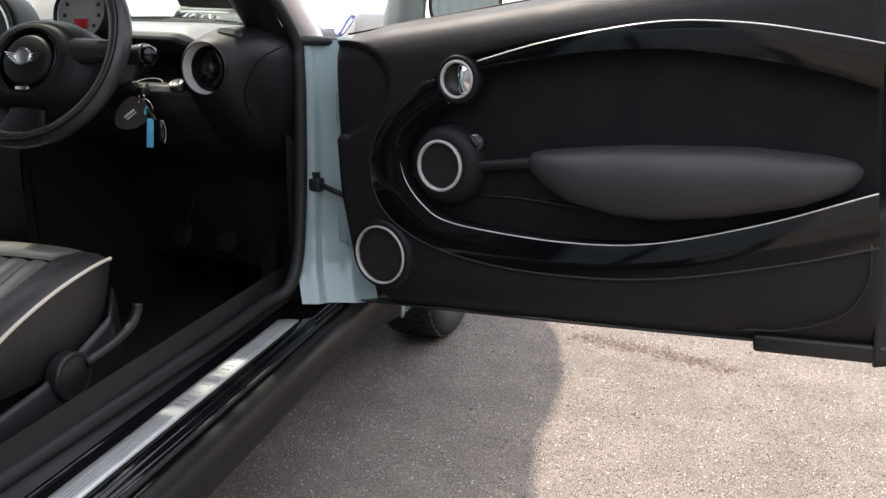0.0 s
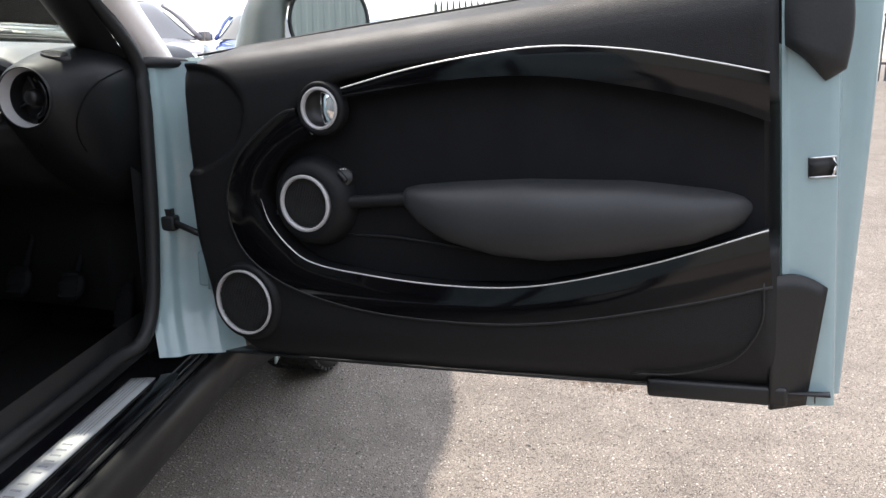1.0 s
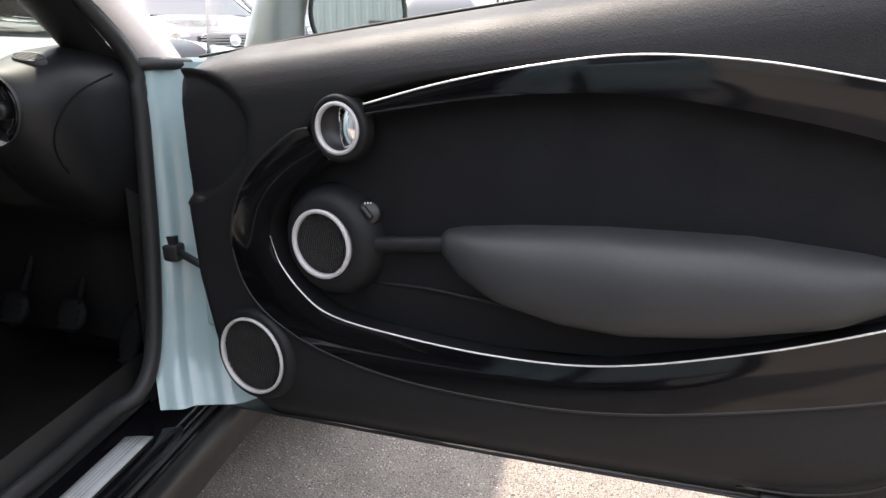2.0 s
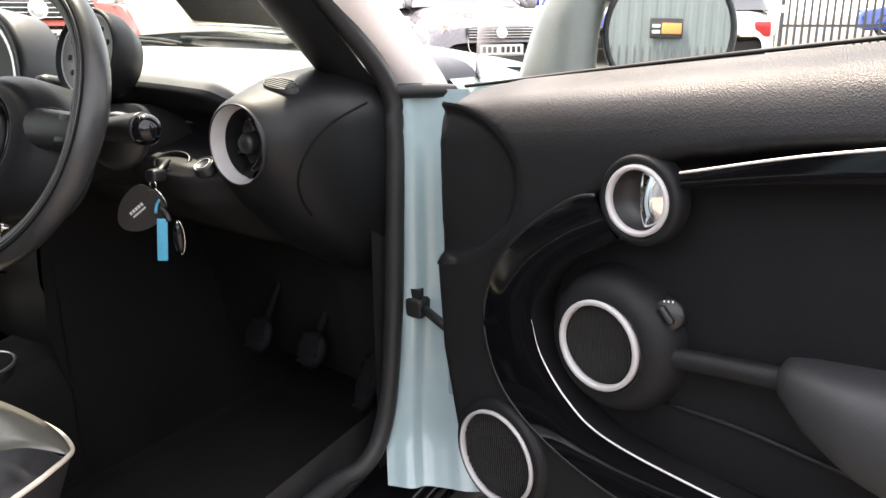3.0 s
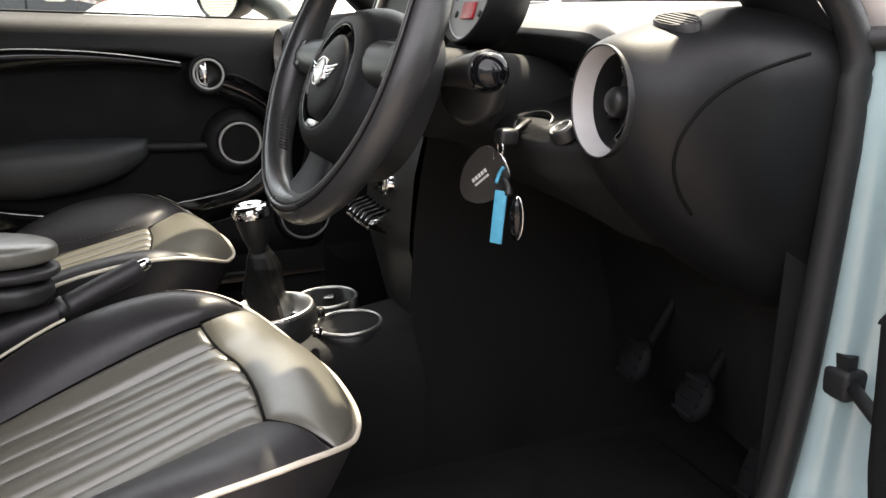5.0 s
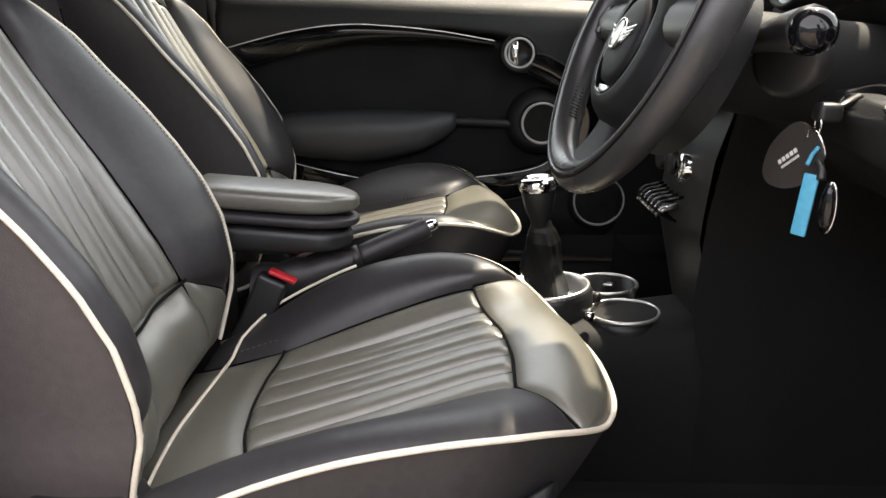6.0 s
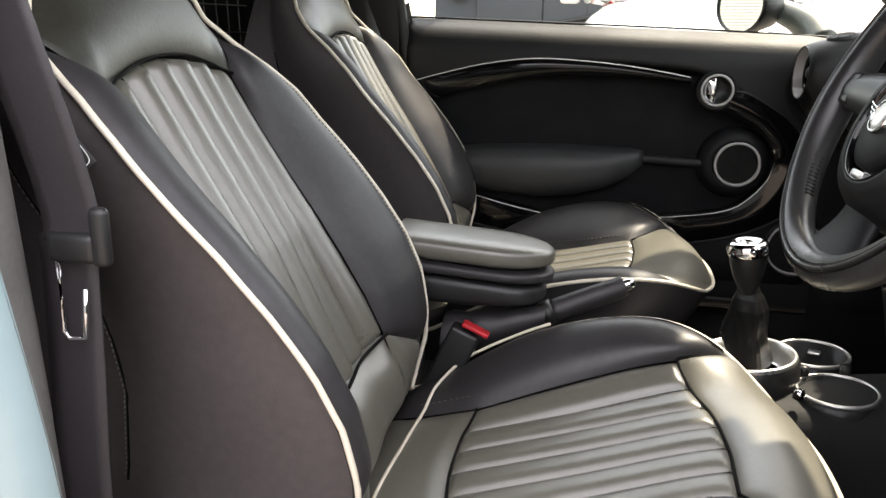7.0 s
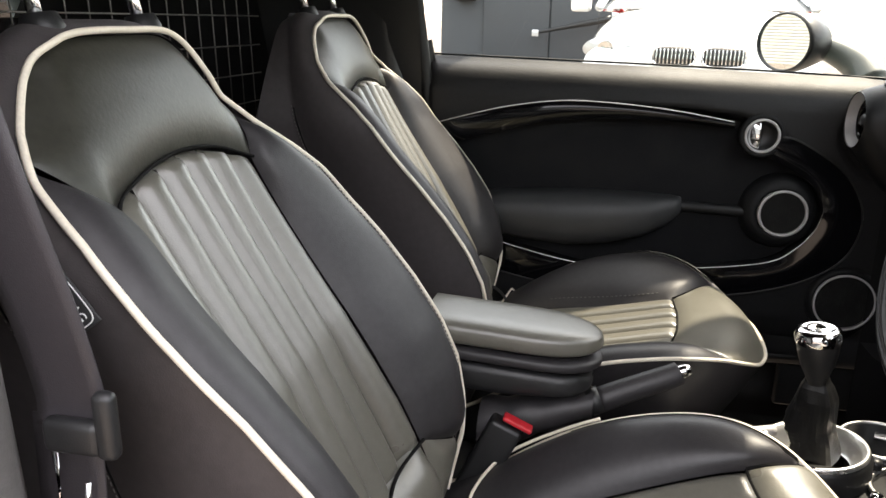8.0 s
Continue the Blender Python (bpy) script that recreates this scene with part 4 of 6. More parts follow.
# door jamb on the windscreen pillar, in body colour
JZ = [.30, .345, .40, .50, .65, .82, .895]
for sd in (1, -1):
    def jamb(u, v):
        z = .342 + .553 * u
        dy = lin(z, JZ, [-.085, -.075, -.045, -.02, -.008, -.004, .0])
        q = curve_at([(.655, -.026, 0), (.666, -.022, 0), (.690, -.014, 0), (.703, .002, 0), (.732, .012, 0), (.765, .022, 0), (.80, .05, 0)], v)
        return sd * (q.x + lin(z, JZ, [.045, .035, .012, 0, 0, -.004, -.012])), q.y + dy, z
    jb = part("pillar_jamb", grid(jamb, 26, 49), PAINT, body, "ice blue door jamb")
    part("check_strap", join(rbox(*sorted((sd * .676, sd * .706)), -.032, .0, .575, .605, .006), tube([(sd * .70, -.022, .592), (sd * .735, -.036, .584), (sd * .775, -.050, .574)], .0065, 8)), RUBBER, jb, "black door check strap")
    part("strap_plate", box(*sorted((sd * .668, sd * .70)), -.027, -.016, .604, .618), RUBBER, jb, smooth=False)
    for z in (.50, .76):
        part("hinge", join(rbox(*sorted((sd * .742, sd * .775)), -.022, .01, z - .035, z + .035, .006), moved(lathe([(.0, -.04), (.010, -.04), (.010, .04), (.0, .04)], sides=14), Matrix.Translation((sd * .768, -.014, z)))), PAINT, jb)
    # rubber seal round the opening
    path = [(.555, -.43, 1.315), (.592, -.27, 1.16), (.628, -.12, 1.005), (.652, -.035, .905), (.658, -.028, .83), (.660, -.035, .70), (.661, -.047, .56), (.661, -.072, .43), (.655, -.112, .374), (.632, -.17, .358), (.632, -.35, .345), (.640, -.90, .33), (.648, -1.0, .345), (.642, -1.07, .50), (.636, -1.085, .80), (.610, -1.115, 1.10), (.555, -1.10, 1.32), (.545, -.80, 1.345), (.548, -.62, 1.34)]
    part("door_seal", smooth_tube([(sd * (x + .006), y, z) for x, y, z in path], .0135, 110, sides=10, closed=False), RUBBER, body)
    # pillar trim inside; outside, a skin coloured pale for sun and sky glare
    def pil(u, v):
        z = .885 + .44 * u
        yc = -.010 - (min(z, 1.0) - .895) * 1.07 - max(0, z - 1.0) * .84
        q = curve_at([(.560, .02, 0), (.553, -.02, 0), (.572, -.048, 0), (.610, -.052, 0), (.645, -.035, 0)], v)
        return sd * (q.x - .10 * u * u), yc + q.y * .9 + .01, z
    part("pillar_trim", grid(pil, 16, 18), PLASTIC, body, "black windscreen pillar trim")

    def pout(u, v):
        z = .875 + .45 * u
        yc = -.005 - (min(z, 1.0) - .895) * 1.07 - max(0, z - 1.0) * .84
        q = curve_at([(.648, -.03, 0), (.668, -.005, 0), (.672, .05, 0), (.645, .11, 0), (.600, .13, 0)], v)
        return sd * (q.x - .06 * u * u), yc + q.y + .035 * (1 - u), z
    part("pillar_skin", grid(pout, 14, 12), PILLARGLARE, body, "windscreen pillar outside, sun glare in its pale colour")
    # sides of the footwells
    part("kick_panel", grid(lambda u, v: (sd * (.640 if sd > 0 else .615) + sd * .008 * math.sin(math.pi * u), (-.055 if sd > 0 else -.185) + (.435 if sd > 0 else .56) * u, .20 + .62 * v), 10, 8), KNEE, body)
    # added block, stops daylight leaking in beside the far kick panel
    if sd < 0:
        part("light_leak_block", rbox(-.680, -.658, -.32, -.14, .22, .46, .006), RUBBER, body)
    # centre pillar; trim coloured paler on the lit near side, black on the shaded far
    def bp(u, v):
        z = .33 + 1.0 * u
        lean = lin(z, [.33, .7, .92, 1.33], [0, -.01, -.02, -.03] if sd > 0 else [0, -.03, -.10, -.13])
        q = curve_at([(.58, -1.32, 0), (.598, -1.20, 0), (.606, -1.10, 0), (.612, -1.055, 0), (.640, -1.038, 0), (.668, -1.035, 0), (.690, -1.020, 0)], v)
        low = (1 - step(z, .55, .95)) * v ** 5 if sd > 0 else 0
        return sd * (q.x - .10 * step(z, .9, 1.35) - .016 * low), q.y + lean + .020 * low, z
    part("centre_pillar_trim", grid(bp, 20, 18), TRIMGREY if sd > 0 else HARD, body, "dark grey centre pillar trim")

    def bj(u, v):
        z = .30 + 1.04 * u
        q = curve_at([(.688, -1.020, 0), (.700, -1.022, 0), (.720, -1.035, 0), (.745, -1.07, 0), (.780, -1.085, 0), (.805, -1.13, 0)], v)
        low = (1 - step(z, .55, .95)) if sd > 0 else 0
        return sd * (q.x - .15 * step(z, .92, 1.4) - .016 * low), q.y + .020 * low - .03 * u - (0 if sd > 0 else .08 * step(z, .6, .95)) + .05 * (1 - step(z, .30, .45)), z
    part("rear_jamb", grid(bj, 20, 16), PAINT, body, "ice blue rear door jamb")
    # rear side, panel under and over the quarter window; inner trim toned likewise
    def quarter(u, v):
        y = -1.12 - 1.13 * u
        z = .30 + .64 * v
        bulge = .03 * math.sin(math.pi * v)
        return sd * (.80 + bulge - .20 * u ** 4), y, z
    part("rear_quarter", grid(quarter, 20, 12), PAINT, body, thick=.004)
    part("quarter_window", grid(lambda u, v: (sd * (.735 - .16 * v - .12 * u ** 3), -1.16 - (.95 - .22 * v) * u, .94 + .36 * v), 8, 8), PIANO, body, "dark tinted quarter window", thick=.005)
    part("rear_inner_side", grid(lambda u, v: (sd * (.62 - .10 * step(v, .6, 1)), -1.1 - 1.0 * u, .2 + 1.1 * v), 10, 12), TRIMGREY if sd > 0 else HARD, body, "dark grey rear side trim")
    # front wing and bonnet half
    def wing(u, v):
        y = .05 + 1.30 * u
        zt = .885 - .16 * u ** 2.2
        w = .83 + .035 * (1 - u) ** 5 - .02 * u - .22 * u ** 5
        z = .60 + (zt - .60) * v if .30 < y < 1.2 else .30 + (zt - .30) * v
        if .40 < y < 1.10:
            z0 = .30 + math.sqrt(max(0, .36 ** 2 - (y - .75) ** 2)) * .98
            z = z0 + (zt - z0) * v
        else:
            z = .28 + (zt - .28) * v
        return sd * (w - (.10 - .03 * (1 - u) ** 4) * v ** 4), y, z
    part("front_wing", grid(wing, 44, 14), PAINT, body, thick=.004)
    part("bonnet_half", grid(lambda u, v: (sd * (.702 - .702 * v) * (1 - .25 * u ** 4), .08 + 1.22 * u + (.26 * v ** .6) * (1 - u), .888 - .16 * u ** 2.2 + .075 * (1 - (1 - v) ** 2) * (1 - .3 * u)), 20, 16), PAINT, body, "ice blue bonnet")
    part("arch_liner", grid(lambda u, v: (sd * (.50 + .31 * v), .75 + .345 * math.cos(math.pi * u), .30 + .345 * math.sin(math.pi * u)), 20, 6), HARD, body)
    part("arch_flare", grid(lambda u, v: (sd * (.79 + .04 * math.sin(math.pi * v) ** .7), .75 + (.335 + .06 * v) * math.cos(math.pi * u * 1.05 - .05), .30 + (.335 + .06 * v) * math.sin(math.pi * u * 1.05 - .05)), 30, 8), CLADDING, body, "dark grey wheel arch flare", thick=.004)
part("wing_shoulder", smooth_tube([(.655, -.03, .892), (.70, .0, .893), (.735, .05, .888), (.76, .12, .880)], .010, 20, sides=8), RUBBER, body)
part("scuttle", grid(lambda u, v: (-.66 + 1.32 * u, .10 + .25 * math.sin(math.pi * u) + .10 * v, .850 + .03 * math.sin(math.pi * u) - .01 * v), 24, 4), HARD, body)
part("windscreen", grid(lambda u, v: ((-.63 + 1.26 * u) * (1 - .16 * v), (.06 + .24 * math.sin(math.pi * u)) * (1 - v) + (-.36 + .12 * math.sin(math.pi * u)) * v, .905 + .02 * math.sin(math.pi * u) + .43 * v + .02 * math.sin(math.pi * v)), 24, 12), TINTED, body, "clear windscreen", thick=.005)
part("roof", grid(lambda u, v: ((-1 + 2 * u) * .590, (-.36 + .12 * math.sin(math.pi * u)) * (1 - v) - 2.18 * v, 1.335 + .06 * math.sin(math.pi * u) + .03 * math.sin(math.pi * min(1, v * 1.1))), 16, 20), PAINT, body, thick=.012)
part("headliner", grid(lambda u, v: ((-1 + 2 * u) * .56, (-.35 + .12 * math.sin(math.pi * u)) * (1 - v) - 2.14 * v, 1.315 + .05 * math.sin(math.pi * u) + .02 * math.sin(math.pi * v)), 12, 12), HARD, body, thick=.006)
part("tailgate", grid(lambda u, v: ((-.60 + 1.2 * u) * (1 - .12 * v), -2.27 + .18 * v ** 2 + .04 * abs(2 * u - 1) ** 3, .30 + 1.05 * v), 16, 16), PAINT, body, thick=.02)
part("front_bumper", grid(lambda u, v: ((-.70 + 1.4 * u), 1.42 - .20 * abs(2 * u - 1) ** 3 - .05 * (2 * v - 1) ** 2, .20 + .52 * v), 24, 10), PAINT, body, thick=.01)
for x in (-.33, .12):
    part("wiper", join(smooth_tube([(x + .26, .235, .934), (x + .10, .258, .942), (x - .22, .275, .950)], .0045, 16, sides=6), smooth_tube([(x + .30, .27, .928), (x + .16, .275, .944), (x, .275, .950)], .005, 14, sides=6)), RUBBER, body, "black windscreen wiper")

for sx, yy in ((1, .75), (-1, .75), (1, -1.717), (-1, -1.717)):
    m = aim((sx * .715, yy, .298), (sx, 0, 0))
    ty = part("tyre", moved(lathe([(.20, -.085), (.255, -.092), (.285, -.085), (.297, -.07), (.300, 0), (.297, .07), (.285, .085), (.255, .092), (.20, .085), (.20, -.085)], sides=64), m), TYRE, body, "worn black tyre")
    bl = []
    for k in range(56):
        for j, (h, w) in enumerate(((-.062, .022), (-.030, .02), (.002, .02), (.034, .02), (.066, .022))):
            t = 2 * math.pi * (k + .25 * j) / 56
            bl.append(moved(box(-.0105, .0105, -.004, .005, h - w / 2 - .003, h + w / 2 - .005), m @ Matrix.Rotation(t, 4, "Z") @ Matrix.Translation((0, .300, 0))))
    part("tread", join(*bl), TYRE, ty, smooth=False)
    part("rim", moved(lathe([(.0, .03), (.05, .035), (.07, .02), (.16, .05), (.20, .07), (.205, .05), (.205, -.07)], sides=40), m), SILVER, ty)

car_door(1, pose(*HINGE, 0, 0, 0, -15.5) @ Matrix.Translation((.25, 0, .60)) @ Matrix.Rotation(radians(-5.7), 4, "Y") @ Matrix.Translation((-.25, 0, -.592)),
                     "open ice blue door with black trim and silver speaker rings")
car_door(-1, pose(-HINGE[0], HINGE[1], 0, 0, 0, -90), "closed passenger door with black trim and silver speaker rings")
car_seat(1, "black leather driver's seat with fluted grey centre and cream piping")
car_seat(-1, "black leather passenger seat with fluted grey centre and cream piping", (0, -.045, .016))


# ---------------------------------------------------------------- dashboard
DIALFACE = mat("grey_dial_face", (0.34, 0.33, 0.32), 0.5, vary=0.06)
dash = thing("dashboard", (0, 0, .60), "black moulded dashboard with round silver-ringed vents", "dashboard")
DP = [(.34, .915), (.15, .925), (0, .925), (-.09, .918), (-.135, .905), (-.150, .885), (-.135, .862), (-.108, .845), (-.102, .822), (-.150, .808), (-.192, .800), (-.206, .785), (-.190, .752), (-.140, .715), (-.08, .675), (.0, .645), (.10, .59), (.16, .34)]
DV = list(np.linspace(0, 1, len(DP)))


def dash_at(u, v):
    x = -.56 + 1.12 * u
    y, z = lin(v, DV, [p[0] for p in DP]), lin(v, DV, [p[1] for p in DP])
    end = step(abs(x), .455, .53)
    return x, y - .045 * abs(2 * u - 1) ** 4 + .05 * end * step(v, .2, .3), z + .012 * math.sin(math.pi * u) - .028 * end * (1 - step(v, .30, .5))


part("dash_pad", grid(lambda u, v: dash_at(u, .27 + .36 * v), 60, 40), PLASTIC, dash)
part("knee_panel", grid(lambda u, v: dash_at(u, .63 + .37 * v), 60, 30), KNEE, dash, "matt black lower panel")
# the top takes the pale glare colour, the pad below stays black
part("dash_top", grid(lambda u, v: dash_at(u, .27 * v), 60, 20), DASHGLARE, dash, "sunlit dashboard top, its glare put into the pale colour")
for sd in (1, -1):
    # bulbous end of the dashboard with its round vent
    c = Vector((.553, -.207, .837)) if sd > 0 else Vector((-.556, -.277, .848))
    ax = Vector((-.06 * sd, -1, .03)).normalized()

    KS = [0, .06, .16, .35, .6, 1]

    def podf(u, v):
        th, k = 2 * math.pi * u, v
        co, si = math.cos(th), math.sin(th)
        n = lin(k, KS, [2, 2.05, 2.2, 2.6, 3, 3.4])
        rx = soft(k, KS, [.050, .060, .076, .096, .108, .114], .02) if co > 0 else soft(k, KS, [.050, .057, .064, .070, .074, .076], .02)
        rz = soft(k, KS, [.050, .055, .062, .079, .088, .091], .02) if si > 0 else soft(k, KS, [.050, .062, .092, .150, .215, .255], .02)
        if sd < 0 and co > 0:
            rx = min(rx, .050)
        return c.x + sd * rx * math.copysign(abs(co) ** (2 / n), co), c.y + .001 + .42 * k ** 1.45, c.z + rz * math.copysign(abs(si) ** (2 / n), si)
    pod = part("vent_pod", grid(podf, 72, 30, loop_u=True), PODSKIN, dash, "rounded end of the dashboard")
    part("vent_lip", moved(lathe([(.0505, -.006), (.0508, .001), (.0500, .0026), (.0490, .0022), (.0486, -.001)], sides=64), aim(c, ax)), HARD, pod)
    part("vent_ring", moved(lathe([(.0488, .0010), (.0468, -.007), (.0435, -.018)], sides=64), aim(c, ax)), RINGWHITE, pod, "silver vent ring")
    part("vent_throat", moved(lathe([(.0435, -.018), (.0425, -.030), (.0415, -.045)], sides=64), aim(c, ax)), HARD, pod)
    part("vent_cup", moved(lathe([(.0, -.062), (.032, -.058), (.0420, -.044)], sides=40), aim(c, ax)), HARD, pod)
    part("vent_hub", moved(lathe([(.0, -.009), (.010, -.010), (.0135, -.015), (.0145, -.028), (.010, -.055)], sides=20), aim(c, ax)), HARD, pod)
    part("vent_vane", moved(join(rbox(-.040, .040, -.0025, .0025, -.046, -.030, .002), rbox(-.0025, .0025, -.040, .040, -.048, -.032, .002)), aim(c, ax, 25)), HARD, pod)
    part("vent_bow", moved(smooth_tube([(.029 * math.cos(t), .034 * math.sin(t), -.016) for t in np.linspace(-1.2, 1.2, 9)], .005, 20, sides=8), aim(c, ax, 0 if sd > 0 else 180)), PIANO, pod)
    if sd > 0:
        sm = [podf(u, k) for u, k in ((.066, .47), (.055, .395), (.040, .31), (.015, .24), (-.010, .19), (-.045, .162), (-.085, .17), (-.115, .21), (-.132, .26))]
        part("end_seam", smooth_tube([(x + .0004, y - .0004, z) for x, y, z in sm], .0016, 50, sides=6), SEAM, pod)
    uo, ko = (.212, .25) if sd > 0 else (.288, .25)
    o = Vector(podf(uo, ko))
    on = (Vector(podf(uo + .02, ko)) - Vector(podf(uo - .02, ko))).cross(Vector(podf(uo, ko + .03)) - Vector(podf(uo, ko - .03))).normalized()
    on = on if on.z > 0 else -on
    o += on * .002
    oval = part("top_vent", moved(lathe([(.027, -.010), (.0265, .0012), (.025, .0020), (.0235, .0014), (.022, -.004), (.0, -.005)], sides=40, sx=.58), aim(o, on, 62 if sd > 0 else -62)), HARD, pod, "oval demister vent")
    for k in range(-2, 3):
        hh = k * .0046
        hl = math.sqrt(max(1e-6, .0225 ** 2 - (hh / .58) ** 2))
        part("slat", moved(box(-.0011, .0011, -hl, hl, -.006, .0016), aim(o, on, 62 if sd > 0 else -62) @ Matrix.Translation((hh, 0, 0))), CLADDING, oval, smooth=False)
# shelf seam, starter slot and button
part("shelf_line", smooth_tube([(.30, -.118, .845), (.38, -.112, .842), (.46, -.112, .836), (.50, -.12, .83)], .0016, 16, sides=6), SILVER, dash)
c = Vector((.421, -.199, .801))
slot = part("key_slot", moved(lathe([(.033, -.012), (.034, .003), (.032, .006), (.029, .005), (.027, -.006)], sides=36, sx=.58), aim(c, (0, -.55, .85), 90)), HARD, dash, "oval black key slot")
part("slot_floor", moved(lathe([(.0, -.004), (.016, -.005), (.0275, -.003)], sides=32, sx=.58), aim(c, (0, -.55, .85), 90)), CHROME, slot, "bright metal slot floor")
c = Vector((.487, -.203, .804))
part("start_button", moved(lathe([(.0145, -.008), (.015, .003), (.0135, .0055), (.0125, .004), (.0, .0045)], sides=28), aim(c, (0, -.55, .85))), HARD, dash, "round black start button")
part("start_rim", moved(lathe(ring_profile(.0088, .0100, .002, .0055), sides=28), aim(c, (0, -.55, .85))), SILVER, dash)
# big round central dial
c, ax = Vector((-.005, -.205, .882)), Vector((0, -1, .22)).normalized()
dial = part("central_dial", moved(lathe([(.128, -.06), (.130, .002), (.124, .012), (.113, .013), (.110, .004)], sides=60), aim(c, ax)), HARD, dash)
part("dial_ring", moved(lathe(ring_profile(.101, .112, .0, .012), sides=60), aim(c, ax)), SILVER, dial, "silver dial ring")
part("dial_face", moved(lathe([(.0, .0), (.06, .0), (.102, .002)], sides=48), aim(c, ax)), CLADDING, dial)
# centre stack with toggles
stack = part("console_front", grid(lambda u, v: (-.125 + .220 * u, lin(v, [0, .3, .6, 1], [-.185, -.215, -.225, -.19]) - .015 * math.sin(math.pi * u), .80 - .36 * v), 10, 14), HARD, dash, "satin black centre stack")
part("stack_cheek", grid(lambda u, v: (.095, lin(v, [0, .3, .6, 1], [-.185, -.215, -.225, -.15]) + .12 * u, .80 - .56 * v), 5, 10), KNEE, stack)
part("tunnel_side", grid(lambda u, v: (.094 + .010 * math.sin(math.pi * v), -.20 + .60 * u, .20 + .50 * v), 10, 8), KNEE, dash)
part("stack_cheek", grid(lambda u, v: (-.125, lin(v, [0, .3, .6, 1], [-.185, -.215, -.225, -.19]) + .19 * u, .80 - .36 * v), 5, 10), KNEE, stack)
for k in range(6):
    x = -.090 + .022 * k
    tg = part("toggle", tube([(x, -.235, .612), (x, -.258, .606), (x, -.268, .598)], .0042, 8, taper=lambda t: 1.3 - .5 * t), CHROME, stack, "chrome toggle switch")
    part("toggle_guard", smooth_tube([(x + .011, -.232, .628), (x + .011, -.262, .620), (x + .011, -.268, .606), (x + .011, -.240, .592)], .0026, 12, sides=6), PIANO, stack)
for x in (-.09, -.035, .02):
    part("climate_knob", moved(lathe([(.020, -.01), (.021, .012), (.018, .016), (.0, .016)], sides=24), aim((x, -.225, .668), (0, -1, .05))), CHROME if x > .01 else HARD, stack)

# ---------------------------------------------------------------- steering
WC, WAX = Vector((.311, -.372, .873)), Vector((.06, -.92, .40)).normalized()
wheel = thing("steering_wheel", WC, "black leather three-spoke steering wheel with raised hub", "steering wheel")
WM = aim(WC, WAX)
# turn the frame so that its x lies level to the right
upv = (Vector((0, 0, 1)) - WAX * WAX.z).normalized()
rt = upv.cross(WAX)
WM = Matrix.Translation(WC) @ Matrix((rt, upv, WAX)).transposed().to_4x4()
R0 = .176


def rim_pt(u, v):
    t, p = 2 * math.pi * u, 2 * math.pi * v
    fat = 1 + .16 * max(0, math.cos(2 * (t - .15))) ** 3
    r = .0165 * fat
    return WM @ Vector(((R0 + r * math.cos(p)) * math.cos(t), (R0 + r * math.cos(p)) * math.sin(t), r * 1.05 * math.sin(p)))


part("rim", grid(rim_pt, 90, 18, loop_u=True, loop_v=True), WHEELSKIN, wheel, "stitched black leather rim")
part("rim_seam", tube([WM @ Vector(((R0 + .003) * math.cos(t), (R0 + .003) * math.sin(t), .0168 * (1 + .16 * max(0, math.cos(2 * (t - .15))) ** 3))) for t in np.linspace(0, 2 * math.pi, 110, endpoint=False)], .0021, 8, closed=True), WHEELSKIN, wheel, "raised leather welt")
for d in (-.0012, .0068):
    part("welt_groove", tube([WM @ Vector(((R0 + d) * math.cos(t), (R0 + d) * math.sin(t), .0163 * (1 + .16 * max(0, math.cos(2 * (t - .15))) ** 3))) for t in np.linspace(0, 2 * math.pi, 110, endpoint=False)], .0010, 6, closed=True), SEAM, wheel)
lace = [tube([WM @ Vector(((R0 - .017 + .002 * math.cos(a)) * math.cos(t), (R0 - .017) * math.sin(t), .006 * math.sin(a))) for a in (-1, 0, 1)], .0013, 4) for t in np.linspace(math.pi * .95, math.pi * 1.28, 34)]
part("rim_stitching", join(*lace), CLADDING, wheel)
HM = WM @ Matrix.Translation((.004, -.030, -.010))


def hub_dome(u, v):
    """A broad dome, wider than high, from the rim of the centre disc out to the spokes."""
    t = 2 * math.pi * u
    co, si = math.cos(t), math.sin(t)
    rx, ry = soft(v, [0, .35, .7, 1], [.0590, .090, .116, .122], .05), soft(v, [0, .35, .7, 1], [.0580, .076, .090, .092], .05)
    n = 2 / (2 + .5 * v)
    return HM @ Vector((rx * math.copysign(abs(co) ** n, co), ry * math.copysign(abs(si) ** n, si), lin(v, [0, .04, .2, .4, .6, .75, .88, 1], [.020, .0242, .0215, .013, .000, -.012, -.030, -.050])))


hub = part("hub_cover", grid(hub_dome, 64, 28, loop_u=True), PLASTIC, wheel, "domed black hub")
part("hub_disc", moved(lathe([(.0, .0300), (.025, .0290), (.041, .0262), (.0465, .0235), (.048, .017), (.048, .008)], sides=48), HM @ Matrix.Diagonal((1.02, 1.0, 1, 1))), PLASTIC, hub)
part("hub_groove", moved(lathe([(.046, .010), (.058, .011), (.0592, .0225), (.0582, .0245), (.0570, .0235), (.0562, .012)], sides=48), HM), PIANO, hub)
BM = WM @ Matrix.Translation((.002, -.028, .0195))
badge = part("badge", moved(lathe([(.0, .0045), (.010, .004), (.0150, .0028), (.0165, .001), (.0165, -.004)], sides=32), BM), SILVER, hub, "plain silver winged badge")
part("badge_rim", moved(lathe(ring_profile(.0140, .0168, -.002, .0042), sides=32), BM), CHROME, badge)
